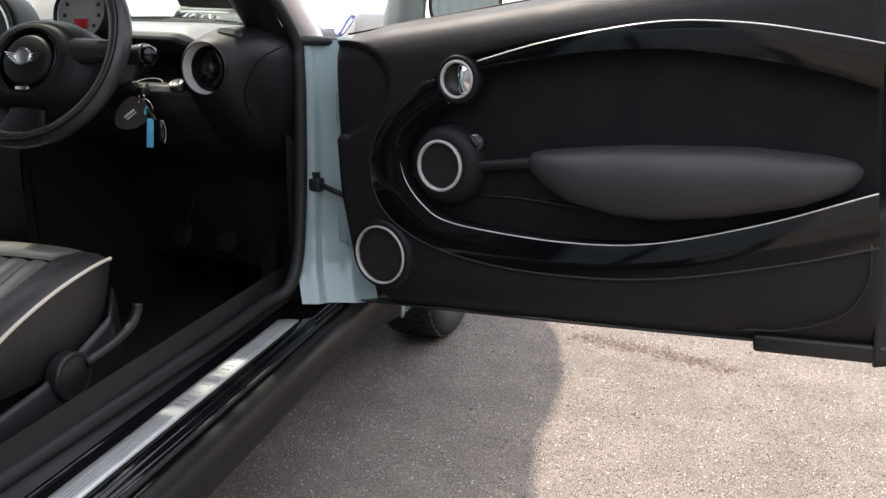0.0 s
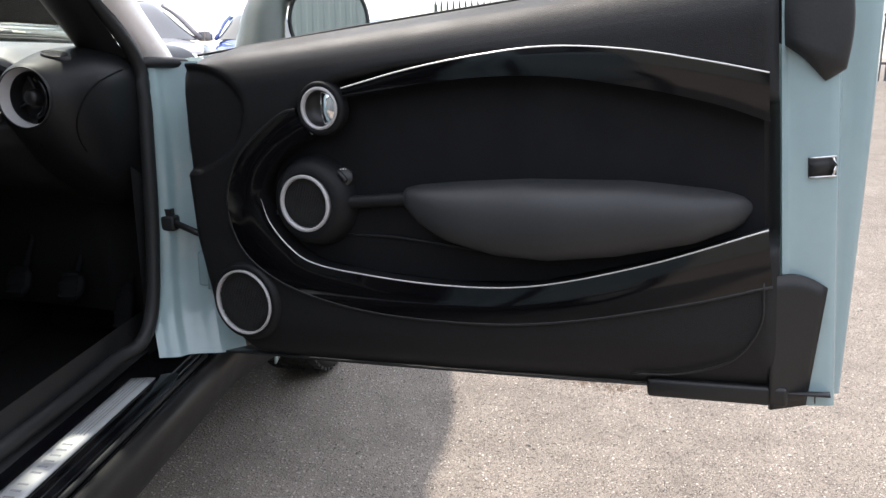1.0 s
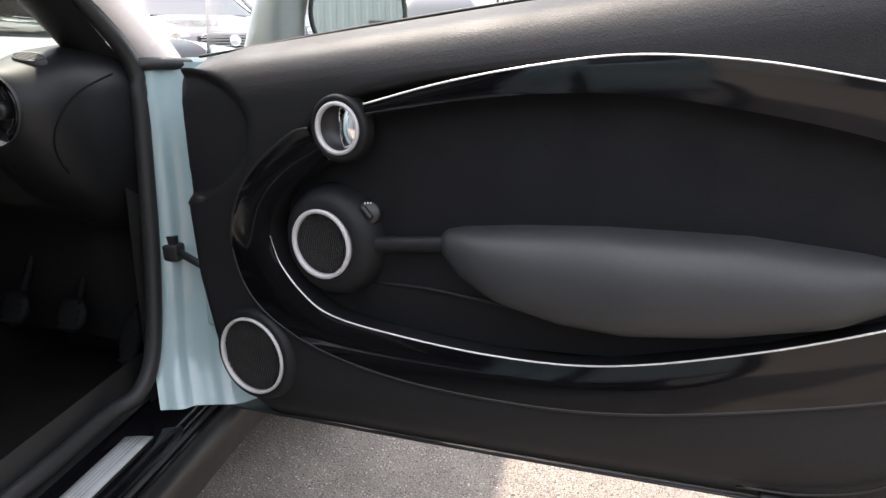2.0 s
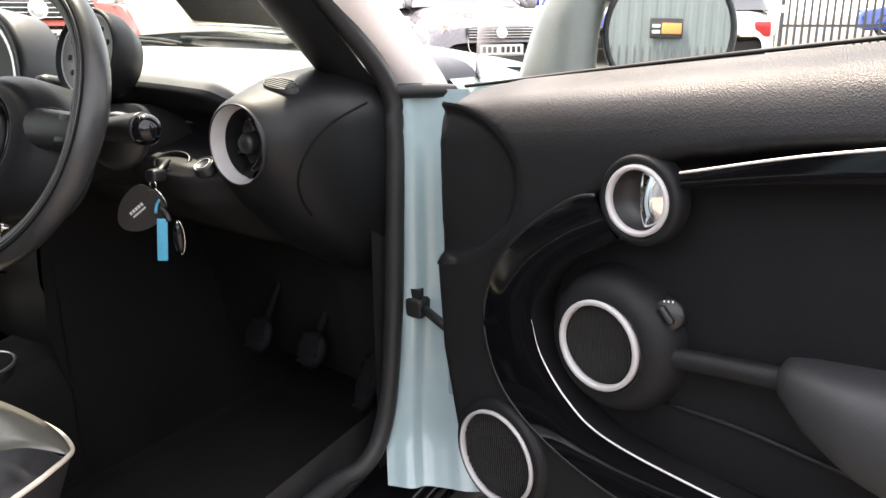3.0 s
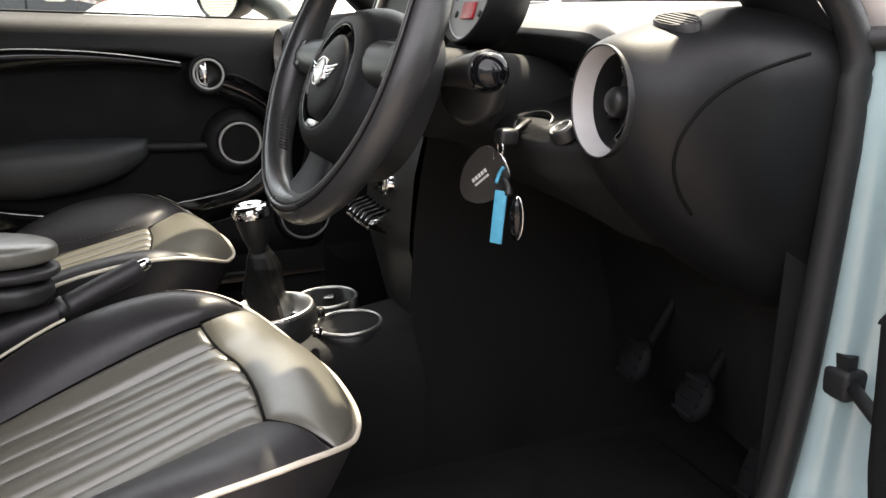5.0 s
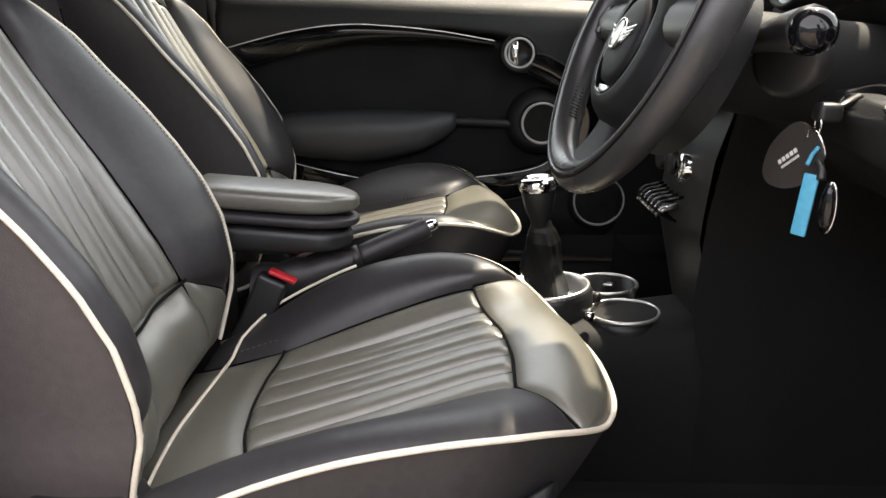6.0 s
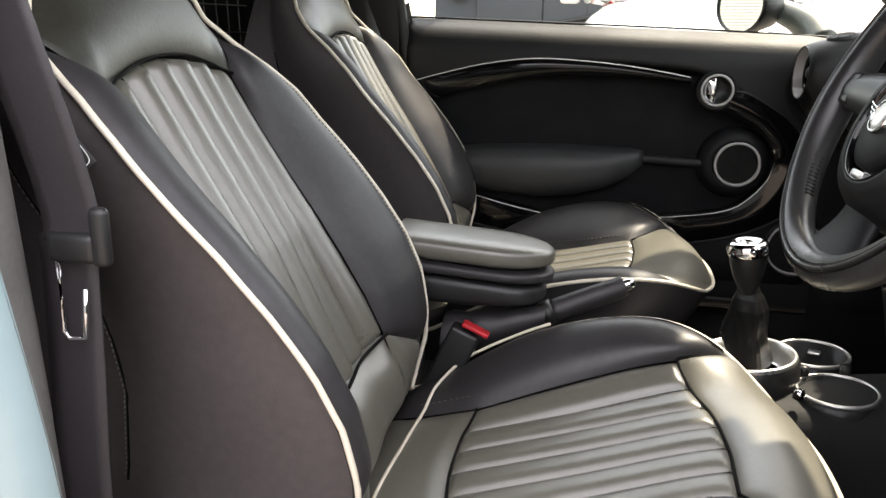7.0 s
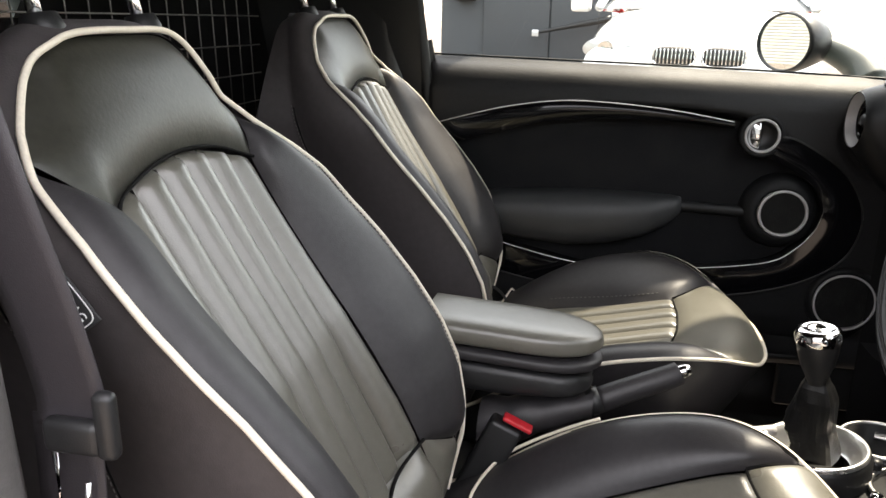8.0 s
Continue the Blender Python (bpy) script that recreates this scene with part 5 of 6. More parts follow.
for sg in (-1, 1):
    for k in range(4):
        part("badge_wing", moved(grid(lambda u, v: (sg * (.015 + (.026 - .005 * k) * u), .0065 - .0046 * k + .0034 * (v - .5) * (1 - .5 * u) + .004 * u * u, .0005 + .0022 * math.sin(math.pi * v) * (1 - u)), 8, 5), BM), CHROME, badge)
part("hub_insert", moved(rbox(-.013, .013, -.0035, .0035, -.004, .003, .0012), WM @ Matrix.Translation((.004, -.0825, .0105))), SILVER, hub)
for sg in (-1, 1):
    def spoke(u, v):
        x = .055 + (.165 - .055) * u
        p = 2 * math.pi * v
        return WM @ Vector((sg * x, -.006 + .026 * (1 - .18 * u) * math.cos(p), -.004 + .014 * math.sin(p)))
    sp = part("spoke", grid(spoke, 10, 16, loop_v=True), HARD, wheel)
    PM = WM @ Matrix.Translation((sg * .101, -.006, -.014)) @ Matrix.Rotation(radians(sg * 32), 4, "Y")
    pad = part("button_pad", moved(lathe([(.0, .0095), (.019, .009), (.0235, .0075), (.0255, .0105), (.0272, .0095), (.028, -.004)], sides=36, sx=.72), PM), HARD, sp, "oval switch pad")
    for a in (-.0095, .0095):
        part("button", moved(lathe([(.0, .0125), (.006, .012), (.0078, .0105), (.0082, .008)], sides=20, sx=.95), PM @ Matrix.Translation((0, a, 0))), CLADDING, sp)
    part("spoke_trim", moved(rbox(-.014, .014, -.018, .018, -.008, .0085, .004), WM @ Matrix.Translation((sg * .148, -.006, 0))), HARD, sp)


def lower_spoke(u, v):
    p = 2 * math.pi * v
    y = -.06 - .110 * u
    w = .052 - .020 * math.sin(math.pi * min(1, u * 1.0)) + .012 * u
    return WM @ Vector((w * math.cos(p), y, -.006 - .010 * math.sin(math.pi * u) + .011 * math.sin(p)))


part("lower_spoke", grid(lower_spoke, 14, 20, loop_v=True), PLASTIC, wheel)
col = thing("steering_column", (.31, -.2, .7), "black steering column shroud with stalks and dial pod", "steering column")
part("shroud", grid(lambda u, v: (.300 + (.054 + .012 * v) * math.copysign(abs(math.cos(2 * math.pi * u)) ** .8, math.cos(2 * math.pi * u)), -.315 + .25 * v, .835 + (.050 + .012 * v) * math.sin(2 * math.pi * u) - .035 * v), 36, 10, loop_u=True), KNEE, col)
part("stalk", smooth_tube([(.36, -.285, .850), (.41, -.288, .856), (.45, -.288, .860), (.485, -.286, .862)], .013, 16, sides=12, taper=lambda t: .8 + .75 * t), HARD, col, "black wiper stalk")
part("stalk_tip", moved(lathe([(.0, .018), (.014, .014), (.019, .004), (.019, -.012), (.015, -.02)], sides=24), aim((.487, -.286, .861), (1, -.15, .1))), PIANO, col)
part("stalk_boot", moved(lathe([(.036, -.01), (.037, .006), (.030, .010), (.0, .010)], sides=32), aim((.398, -.262, .838), (.6, -1, 0))), HARD, col)
part("stalk", smooth_tube([(.26, -.285, .850), (.20, -.285, .852), (.15, -.28, .852)], .010, 14, sides=10), HARD, col, "black indicator stalk")
TC, TAX = Vector((.283, -.205, .940)), Vector((.03, -1, .28)).normalized()
tpod = part("dial_pod", moved(lathe([(.0565, .006), (.058, .012), (.0615, .012), (.063, .006), (.062, -.020), (.050, -.045), (.02, -.055), (.0, -.055)], sides=44), aim(TC, TAX)), PLASTIC, col, "round rev counter pod")
part("dial_face", moved(lathe([(.0, .003), (.03, .003), (.0568, .005)], sides=40), aim(TC, TAX)), DIALFACE, tpod)
tm = aim(TC, TAX)
for k in range(9):
    t = radians(-40 + 32.5 * k)
    part("dial_mark", moved(lathe([(.0, .0012), (.0042, .001), (.0042, 0)], sides=12), tm @ Matrix.Translation((.040 * math.cos(t), .040 * math.sin(t), .0042))), HARD, tpod)
part("dial_scale", moved(lathe([(.0535, .0062), (.0563, .0066)], sides=40), tm), WHITEINK, tpod)
part("dial_screen", moved(rbox(-.016, .016, -.032, -.012, .003, .006, .001), tm), RED, tpod, "red display window")
part("column_knob", moved(lathe([(.0, .012), (.012, .010), (.015, .0), (.015, -.02)], sides=20), aim((.195, -.225, .898), (0, -1, .2))), HARD, col)

# ---------------------------------------------------------------- keys
keys = thing("key_bunch", (.44, -.24, .70), "key with dark leaf fob and blue tag hanging from slot", "keys")
part("key_head", rbox(.424, .444, -.250, -.228, .784, .801, .005), HARD, keys)
part("key_blade", tube([(.418, -.205, .806), (.424, -.222, .798), (.43, -.236, .794)], .005, 8, flat=.5), HARD, keys)
part("split_ring", tube([(.447 + .0145 * math.cos(t), -.250 - .006 * math.sin(t), .765 + .0145 * math.sin(t)) for t in np.linspace(0, 2 * math.pi, 28, endpoint=False)], .0011, 6, closed=True), CHROME, keys, "steel split ring")
part("chain_link", tube([(.437 + .006 * math.cos(t), -.247, .781 + .009 * math.sin(t)) for t in np.linspace(0, 2 * math.pi, 20, endpoint=False)], .0012, 6, closed=True), CHROME, keys)
FM = Matrix.Translation((.418, -.258, .748)) @ Matrix.Rotation(radians(22), 4, "Z") @ Matrix.Rotation(radians(90), 4, "X") @ Matrix.Rotation(radians(-52), 4, "Z")
leaf = [(-.004, .037), (.016, .034), (.024, .026), (.027, .006), (.022, -.016), (.010, -.032), (0, -.036), (-.010, -.032), (-.022, -.016), (-.027, .006), (-.024, .026)]
n_l = 40
lv = [FM @ Vector((*curve_at([(a, b, 0) for a, b in leaf + leaf[:1]], i / n_l).to_2d(), z)) for z in (-.0016, .0016) for i in range(n_l)]
lf = [tuple(range(n_l)), tuple(range(n_l, 2 * n_l))] + [(i, (i + 1) % n_l, n_l + (i + 1) % n_l, n_l + i) for i in range(n_l)]
FOB = mat("grey_brown_hide", (0.040, 0.036, 0.034), 0.5, vary=0.2, scale=60, bump=0.1, bscale=700)
fob = part("leather_fob", (lv, lf), FOB, keys, "dark grey leaf-shaped fob with printed bars", smooth=False)
for k, (w, d) in enumerate(((.013, .004), (.012, -.002))):
    for j in range(5 + k * 3):
        q = (5 + k * 3)
        x0 = -w + 2 * w * j / q
        part("print_bar", moved(box(x0, x0 + 2 * w / q * .72, d - (.0024 if k == 0 else .0014), d + (.0016 if k == 0 else .0010), .0017, .0021), FM @ Matrix.Rotation(radians(90), 4, "Z")), WHITEINK, fob, smooth=False)
part("blue_tag", moved(rbox(-.0066, .0066, -.0016, .0016, -.028, .028, .0012), Matrix.Translation((.458, -.258, .714)) @ Matrix.Rotation(radians(45), 4, "Z") @ Matrix.Rotation(radians(5), 4, "Y")), BLUETAG, keys, "light blue plastic tag")
part("tag_loop", smooth_tube([(.449, -.257, .748), (.446, -.252, .757), (.449, -.249, .764)], .0022, 10, sides=6), BLUETAG, keys)
oval = part("key_fob", moved(lathe([(.0, .006), (.014, .005), (.020, .0), (.014, -.005), (.0, -.006)], sides=28, sx=1.0), Matrix.Translation((.476, -.247, .716)) @ Matrix.Rotation(radians(38), 4, "Z") @ Matrix.Diagonal((.38, .8, 1.15, 1)) @ Matrix.Rotation(radians(90), 4, "X")), PIANO, keys, "oval black key with bright rim")
part("key_rim", moved(tube([(.019 * math.cos(t), .019 * math.sin(t), 0) for t in np.linspace(-1.35, 1.35, 30)], .0022, 6, taper=lambda q: .35 + .65 * math.sin(math.pi * q)), Matrix.Translation((.476, -.247, .716)) @ Matrix.Rotation(radians(38), 4, "Z") @ Matrix.Diagonal((.41, .8, 1.2, 1)) @ Matrix.Rotation(radians(90), 4, "X")), CHROME, oval)
part("fob_strap", smooth_tube([(.452, -.25, .752), (.462, -.25, .745), (.466, -.251, .738)], .004, 10, sides=6), HARD, keys)

# ---------------------------------------------------------------- centre console
con = thing("centre_console", (0, -.5, .20), "black centre console with silver-rimmed cup holders", "console")
part("tunnel", grid(lambda u, v: (.095 * math.copysign(abs(math.cos(math.pi * u)) ** .5, math.cos(math.pi * u)), -1.0 + .82 * v, .20 + (lin(v, [0, .3, .6, .8, 1], [.20, .20, .225, .235, .26])) * abs(math.sin(math.pi * u)) ** .4), 24, 24), KNEE, con)
c = Vector((-.035, -.412, .462))
part("gear_surround", moved(lathe([(.070, -.06), (.071, -.004), (.067, .002)], sides=44), aim(c, (0, -.1, 1))), HARD, con)
part("gear_ring", moved(lathe([(.0665, -.006), (.0675, .0055), (.0655, .0085), (.0615, .0075), (.056, -.004), (.0475, -.018), (.044, -.020)], sides=48), aim(c, (0, -.1, 1))), SILVER, con, "silver gaiter ring")
part("console_rail", smooth_tube([(-.055, -.60, .448), (-.06, -.52, .456), (-.075, -.455, .462)], .008, 16, sides=8), RINGWHITE, con)
for x, y, z in ((.015, -.300, .440), (-.105, -.306, .444)):
    c = Vector((x, y, z))
    hol = part("cup_holder", moved(lathe([(.055, -.14), (.056, -.01), (.053, .004), (.049, .004), (.047, -.07), (.0, -.075)], sides=40), aim(c, (0, -.05, 1))), HARD, con)
    part("holder_ring", moved(lathe(ring_profile(.0498, .0550, .002, .0075), sides=44), aim(c, (0, -.05, 1))), SILVER, hol, "silver rim")
    for a in (40, 160, 280):
        part("grip_tab", moved(rbox(.030, .046, -.009, .009, -.010, -.006, .0015), aim(c, (0, -.05, 1), a)), SILVER, hol)
for x, y in ((-.05, -.345), (-.03, -.335), (.055, -.36), (-.045, -.275)):
    part("console_button", moved(lathe([(.0, .007), (.007, .006), (.008, 0), (.008, -.006)], sides=16), Matrix.Translation((x, y, .452))), CHROME if y < -.34 else HARD, con)
gear = thing("gear_lever", (-.03, -.41, .46), "gear lever with chrome-topped knob and leather gaiter", "gear lever")


def gaiter(u, v):
    """A soft square boot with one sharp fold standing out towards the rear seats."""
    t = 2 * math.pi * u
    sq = 1 / max(abs(math.cos(t + .5)), abs(math.sin(t + .5))) ** .7
    r = lin(v, [0, .15, .4, .7, .88, .95, 1], [.031, .028, .0255, .024, .018, .013, .0125]) * sq
    fold = max(0.0, 1 - abs(v - .42 - .08 * math.sin(2 * t)) / .22)
    r *= 1 + .55 * fold * max(0.0, -math.cos(t - .9)) ** 1.5 - .12 * fold * max(0.0, math.cos(t - .4)) + .05 * math.sin(5 * t + 7 * v) * math.sin(math.pi * v)
    return -.035 + .022 * v + r * math.cos(t), -.412 - .018 * v + r * math.sin(t), .458 + .122 * v - .008 * fold


part("gaiter", grid(gaiter, 36, 15, loop_u=True), GAITER, gear, "creased black leather gaiter", smooth=False)
part("stick", tube([(-.016, -.425, .56), (-.010, -.434, .60), (-.007, -.437, .625)], .0105, 14), HARD, gear)
part("knob", moved(lathe([(.010, -.062), (.0135, -.052), (.0205, -.034), (.0245, -.016), (.0262, .0), (.024, .008), (.0, .008)], sides=36), aim((-.006, -.438, .632), (0, -.1, 1))), HARD, gear)
part("knob_cap", moved(lathe([(.0275, -.004), (.029, .004), (.026, .013), (.019, .0155), (.013, .011), (.0, .009)], sides=36), aim((-.006, -.438, .632), (0, -.1, 1))), CHROME, gear, "chrome knob cap")
part("shift_bar", moved(rbox(-.006, .006, -.0025, .0025, .010, .0125, .001), aim((-.006, -.438, .632), (0, -.1, 1))), HARD, gear)

hb = thing("handbrake", (.02, -.75, .43), "black handbrake lever with leather grip and chrome button", "handbrake")
part("grip", smooth_tube([(.018, -.70, .527), (.012, -.66, .545), (.004, -.615, .563), (.0, -.602, .569)], .0165, 20, sides=16, taper=lambda t: 1.05 - .12 * t), LEATHER, hb)
part("collar", tube([(.020, -.715, .521), (.017, -.70, .528)], .0185, 16), HARD, hb)
part("gaiter", grid(lambda u, v: (.022 + (.038 - .020 * v) * math.cos(2 * math.pi * u), -.86 + .15 * v, .470 + .052 * v + (.040 - .022 * v) * math.sin(2 * math.pi * u) * (1 + .08 * math.sin(20 * v))), 24, 14, loop_u=True), LEATHER, hb)
part("button", moved(lathe([(.0, .012), (.007, .010), (.009, .002), (.009, -.012)], sides=18), aim((-.001, -.597, .571), (-.1, 1, .42))), CHROME, hb, "chrome release button")
ar = thing("elbow_rest", (.03, -.82, .55), "padded black leather centre arm rest", "armrest")


def pad_along(zc, hh, hwd, y1, nose, power=.55, y0=-.935, xc=.012, rise=0.0):
    """A soft bar along y with a rounded front; rise lifts its underside towards the front."""
    def f(u, v):
        y = y0 + (y1 - y0) * (1 - (1 - u) ** 1.6)
        d = min(max((y - y1 + nose) / nose, 0.0), 1.0)
        k = math.sqrt(max(0.0, 1 - d ** 2.4))
        t = 2 * math.pi * v
        co, si = math.cos(t), math.sin(t)
        up = rise * step(y, y1 - .13, y1) if si < 0 else 0.0
        return (xc + hwd * max(k, .02) * math.copysign(abs(co) ** power, co), y,
                zc + hh * max(k, .05) ** .6 * math.copysign(abs(si) ** power, si) + up * abs(si) - .06 * (y - (y0 + y1) / 2))
    return grid(f, 40, 40, loop_v=True)


# lid takes the paler seat leather to stand for its strongly lit top
part("lid", pad_along(.6165, .0180, .058, -.702, .105), LEATHER_IN, ar, "padded leather lid, its lit top put into the paler grey")
part("lid_rim", pad_along(.5900, .0105, .0575, -.702, .085), LEATHER, ar, "lower half of the lid")
part("tray", pad_along(.5580, .0240, .0525, -.712, .055, rise=.020), HARD, ar)
part("bracket", rbox(-.03, .05, -.96, -.90, .40, .60, .01), HARD, ar)
bk = thing("belt_buckle", (.09, -.80, .40), "black belt buckle with red release button", "seat belt buckle")
part("stalk", moved(rbox(-.014, .014, -.022, .022, -.16, .0, .006), Matrix.Translation((.088, -.815, .515)) @ Matrix.Rotation(radians(-24), 4, "X")), HARD, bk)
part("red_button", moved(rbox(-.008, .010, -.020, .020, -.001, .005, .002), Matrix.Translation((.090, -.803, .516)) @ Matrix.Rotation(radians(-24), 4, "X")), RED, bk, "red release button")
copy_thing(bk, Matrix.Translation((-.09, -.83, .39)))

# ---------------------------------------------------------------- pedals, belt, rear
for x, y, z, w, h in ((.284, .06, .43, .030, .035), (.397, .075, .42, .032, .035), (.50, .10, .37, .022, .06)):
    pd = thing("pedal", (x, y, z), "black rubber-faced foot pedal", "pedal", "driver's pedals")
    part("pad", moved(lathe([(.0, .009), (.6, .0085), (.86, .006), (.97, .001), (1.0, -.004), (.9, -.008), (.0, -.009)], Matrix.Rotation(radians(90), 4, "X") @ Matrix.Diagonal((w, h, 1, 1)), sides=32), Matrix.Translation((x, y, z)) @ Matrix.Rotation(radians(-25), 4, "X")), CLOTH, pd)
    for k in range(4):
        part("rib", moved(box(-w * .62, w * .62, -.011, -.008, -h * .75 + k * h * .45, -h * .75 + k * h * .45 + .005), Matrix.Translation((x, y, z)) @ Matrix.Rotation(radians(-25), 4, "X")), CLOTH, pd, smooth=False)
    part("arm", tube([(x, y + .01, z), (x, y + .06, z + .08), (x, y + .09, z + .22)], .008, 8), CLOTH, pd)

belt = thing("seat_belt", (.61, -1.03, .60), "dark seat belt with black tongue against the pillar", "seat belt")
part("webbing", grid(lambda u, v: (curve_at([(.60, -1.115, 1.12), (.618, -1.056, .96), (.622, -1.032, .87), (.622, -1.021, .80), (.620, -1.020, .775)], u) + Vector((.006 * math.sin(6 * u), (v - .5) * .047, .004 * (v - .5)))), 30, 6), BELT, belt, thick=.0014)
part("webbing", grid(lambda u, v: (curve_at([(.606, -1.03, .775), (.612, -1.03, .68), (.615, -1.035, .55), (.60, -1.04, .40)], u) + Vector((.003, (v - .5) * .047, 0))), 20, 5), BELT, belt, thick=.0014)
part("tongue", join(rbox(.616, .628, -1.034, -.996, .760, .782, .005), rbox(.616, .627, -1.000, -.986, .758, .802, .005)), HARD, belt, "black belt tongue")
part("tongue_blade", tube([(.622, -1.030, .760), (.621, -1.032, .705), (.621, -1.028, .699), (.622, -1.014, .701), (.622, -1.010, .740)], .0020, 6), CHROME, belt, "bright steel tongue loop")
tab = thing("seat_tag", (.585, -1.01, .84), "small black side airbag tag sewn into the seat seam", "tag")
run = Vector((.10, .67, -.72)).normalized()
face = Vector((.93, .30, .25))
face = (face - run * face.dot(run)).normalized()
over = face.cross(run)
TAG = Matrix((run, over, face)).transposed().to_4x4()
TAG.translation = Vector((.572, -1.047, .833))
part("tag_cloth", moved(rbox(-.021, .021, -.0095, .0095, -.001, .001, .001), TAG), HARD, tab)
part("tag_outline", moved(tube([(.0185 * math.copysign(abs(math.cos(t)) ** .45, math.cos(t)), .0075 * math.copysign(abs(math.sin(t)) ** .45, math.sin(t)), .0012) for t in np.linspace(0, 6.283, 48, endpoint=False)], .0005, 5, closed=True), TAG), WHITEINK, tab)
part("tag_lettering", moved(lettering("AIRBAG", .0088), TAG @ Matrix.Translation((0, 0, .0012))), WHITEINK, tab, smooth=False)

bench = thing("rear_bench", (0, -1.7, .3), "black rear bench with folding backs", "rear seat")
for x0, x1 in ((-.56, -.01), (.01, .56)):
    part("bench_cushion", rbox(x0, x1, -1.85, -1.38, .38, .50, .04), LEATHER, bench)
    part("bench_back", moved(rbox(x0, x1, -.06, .06, 0, .55, .04), Matrix.Translation((0, -1.86, .46)) @ Matrix.Rotation(radians(14), 4, "X")), LEATHER, bench)
net = thing("cargo_net", (0, -1.30, .95), "black luggage net stretched behind the seats", "net")
for k in range(22):
    x = -.52 + .05 * k
    part("net_cord", tube([(x, -1.42, .62), (x, -1.44, 1.30)], .0014, 4), TRIMGREY, net)
for k in range(12):
    z = .68 + .055 * k
    part("net_cord", tube([(-.54, -1.42, z), (.54, -1.42, z)], .0014, 4), TRIMGREY, net)


# ---------------------------------------------------------------- the yard
SILVERCAR = mat("silver_car_paint", (0.15, 0.138, 0.148), 0.28, metal=0.2, vary=0.04, coat=0.8)
WHITECAR = mat("white_car_paint", (0.80, 0.80, 0.79), 0.25, vary=0.02, coat=0.8)
BLUECAR = mat("blue_car_paint", (0.015, 0.05, 0.30), 0.22, vary=0.05, coat=0.9)
REDCAR = mat("red_car_paint", (0.55, 0.06, 0.03), 0.25, vary=0.04, coat=0.8)
LAMP = mat("headlamp_lens", (0.62, 0.64, 0.66), 0.12, metal=0.5, vary=0.2, scale=60)
REDLAMP = mat("tail_lamp", (0.45, 0.03, 0.03), 0.2, vary=0.2)
DARKGLASS = mat("dark_car_glass", (0.03, 0.035, 0.04), 0.04, vary=0.1, coat=1.0)
PLATEW = mat("plate_white", (0.78, 0.78, 0.74), 0.4, vary=0.03)
PLATEY = mat("plate_yellow", (0.75, 0.55, 0.05), 0.4, vary=0.03)
CORRUG = mat("blue_grey_cladding", (0.13, 0.16, 0.18), 0.55, vary=0.15, scale=6, bump=0.05)
WALLGREY = mat("dark_grey_render", (0.058, 0.064, 0.071), 0.7, vary=0.15, scale=8, bump=0.2, bscale=80)
FENCE = mat("dark_fence_steel", (0.07, 0.075, 0.08), 0.5, vary=0.3, scale=20)
ORANGE = mat("orange_sign", (0.75, 0.22, 0.06), 0.5, vary=0.1)
PALEWALL = mat("pale_blue_grey_cladding", (0.13, 0.152, 0.158), 0.5, vary=0.12, scale=5, bump=0.04)
SHUTTER = mat("cream_shutter", (0.40, 0.40, 0.36), 0.5, vary=0.06, scale=6)
LEAF = mat("leaf_green", (0.09, 0.15, 0.03), 0.6, vary=0.5, scale=30)
BARK = mat("bark", (0.10, 0.075, 0.055), 0.9, vary=0.4, scale=20, bump=0.5, bscale=60)


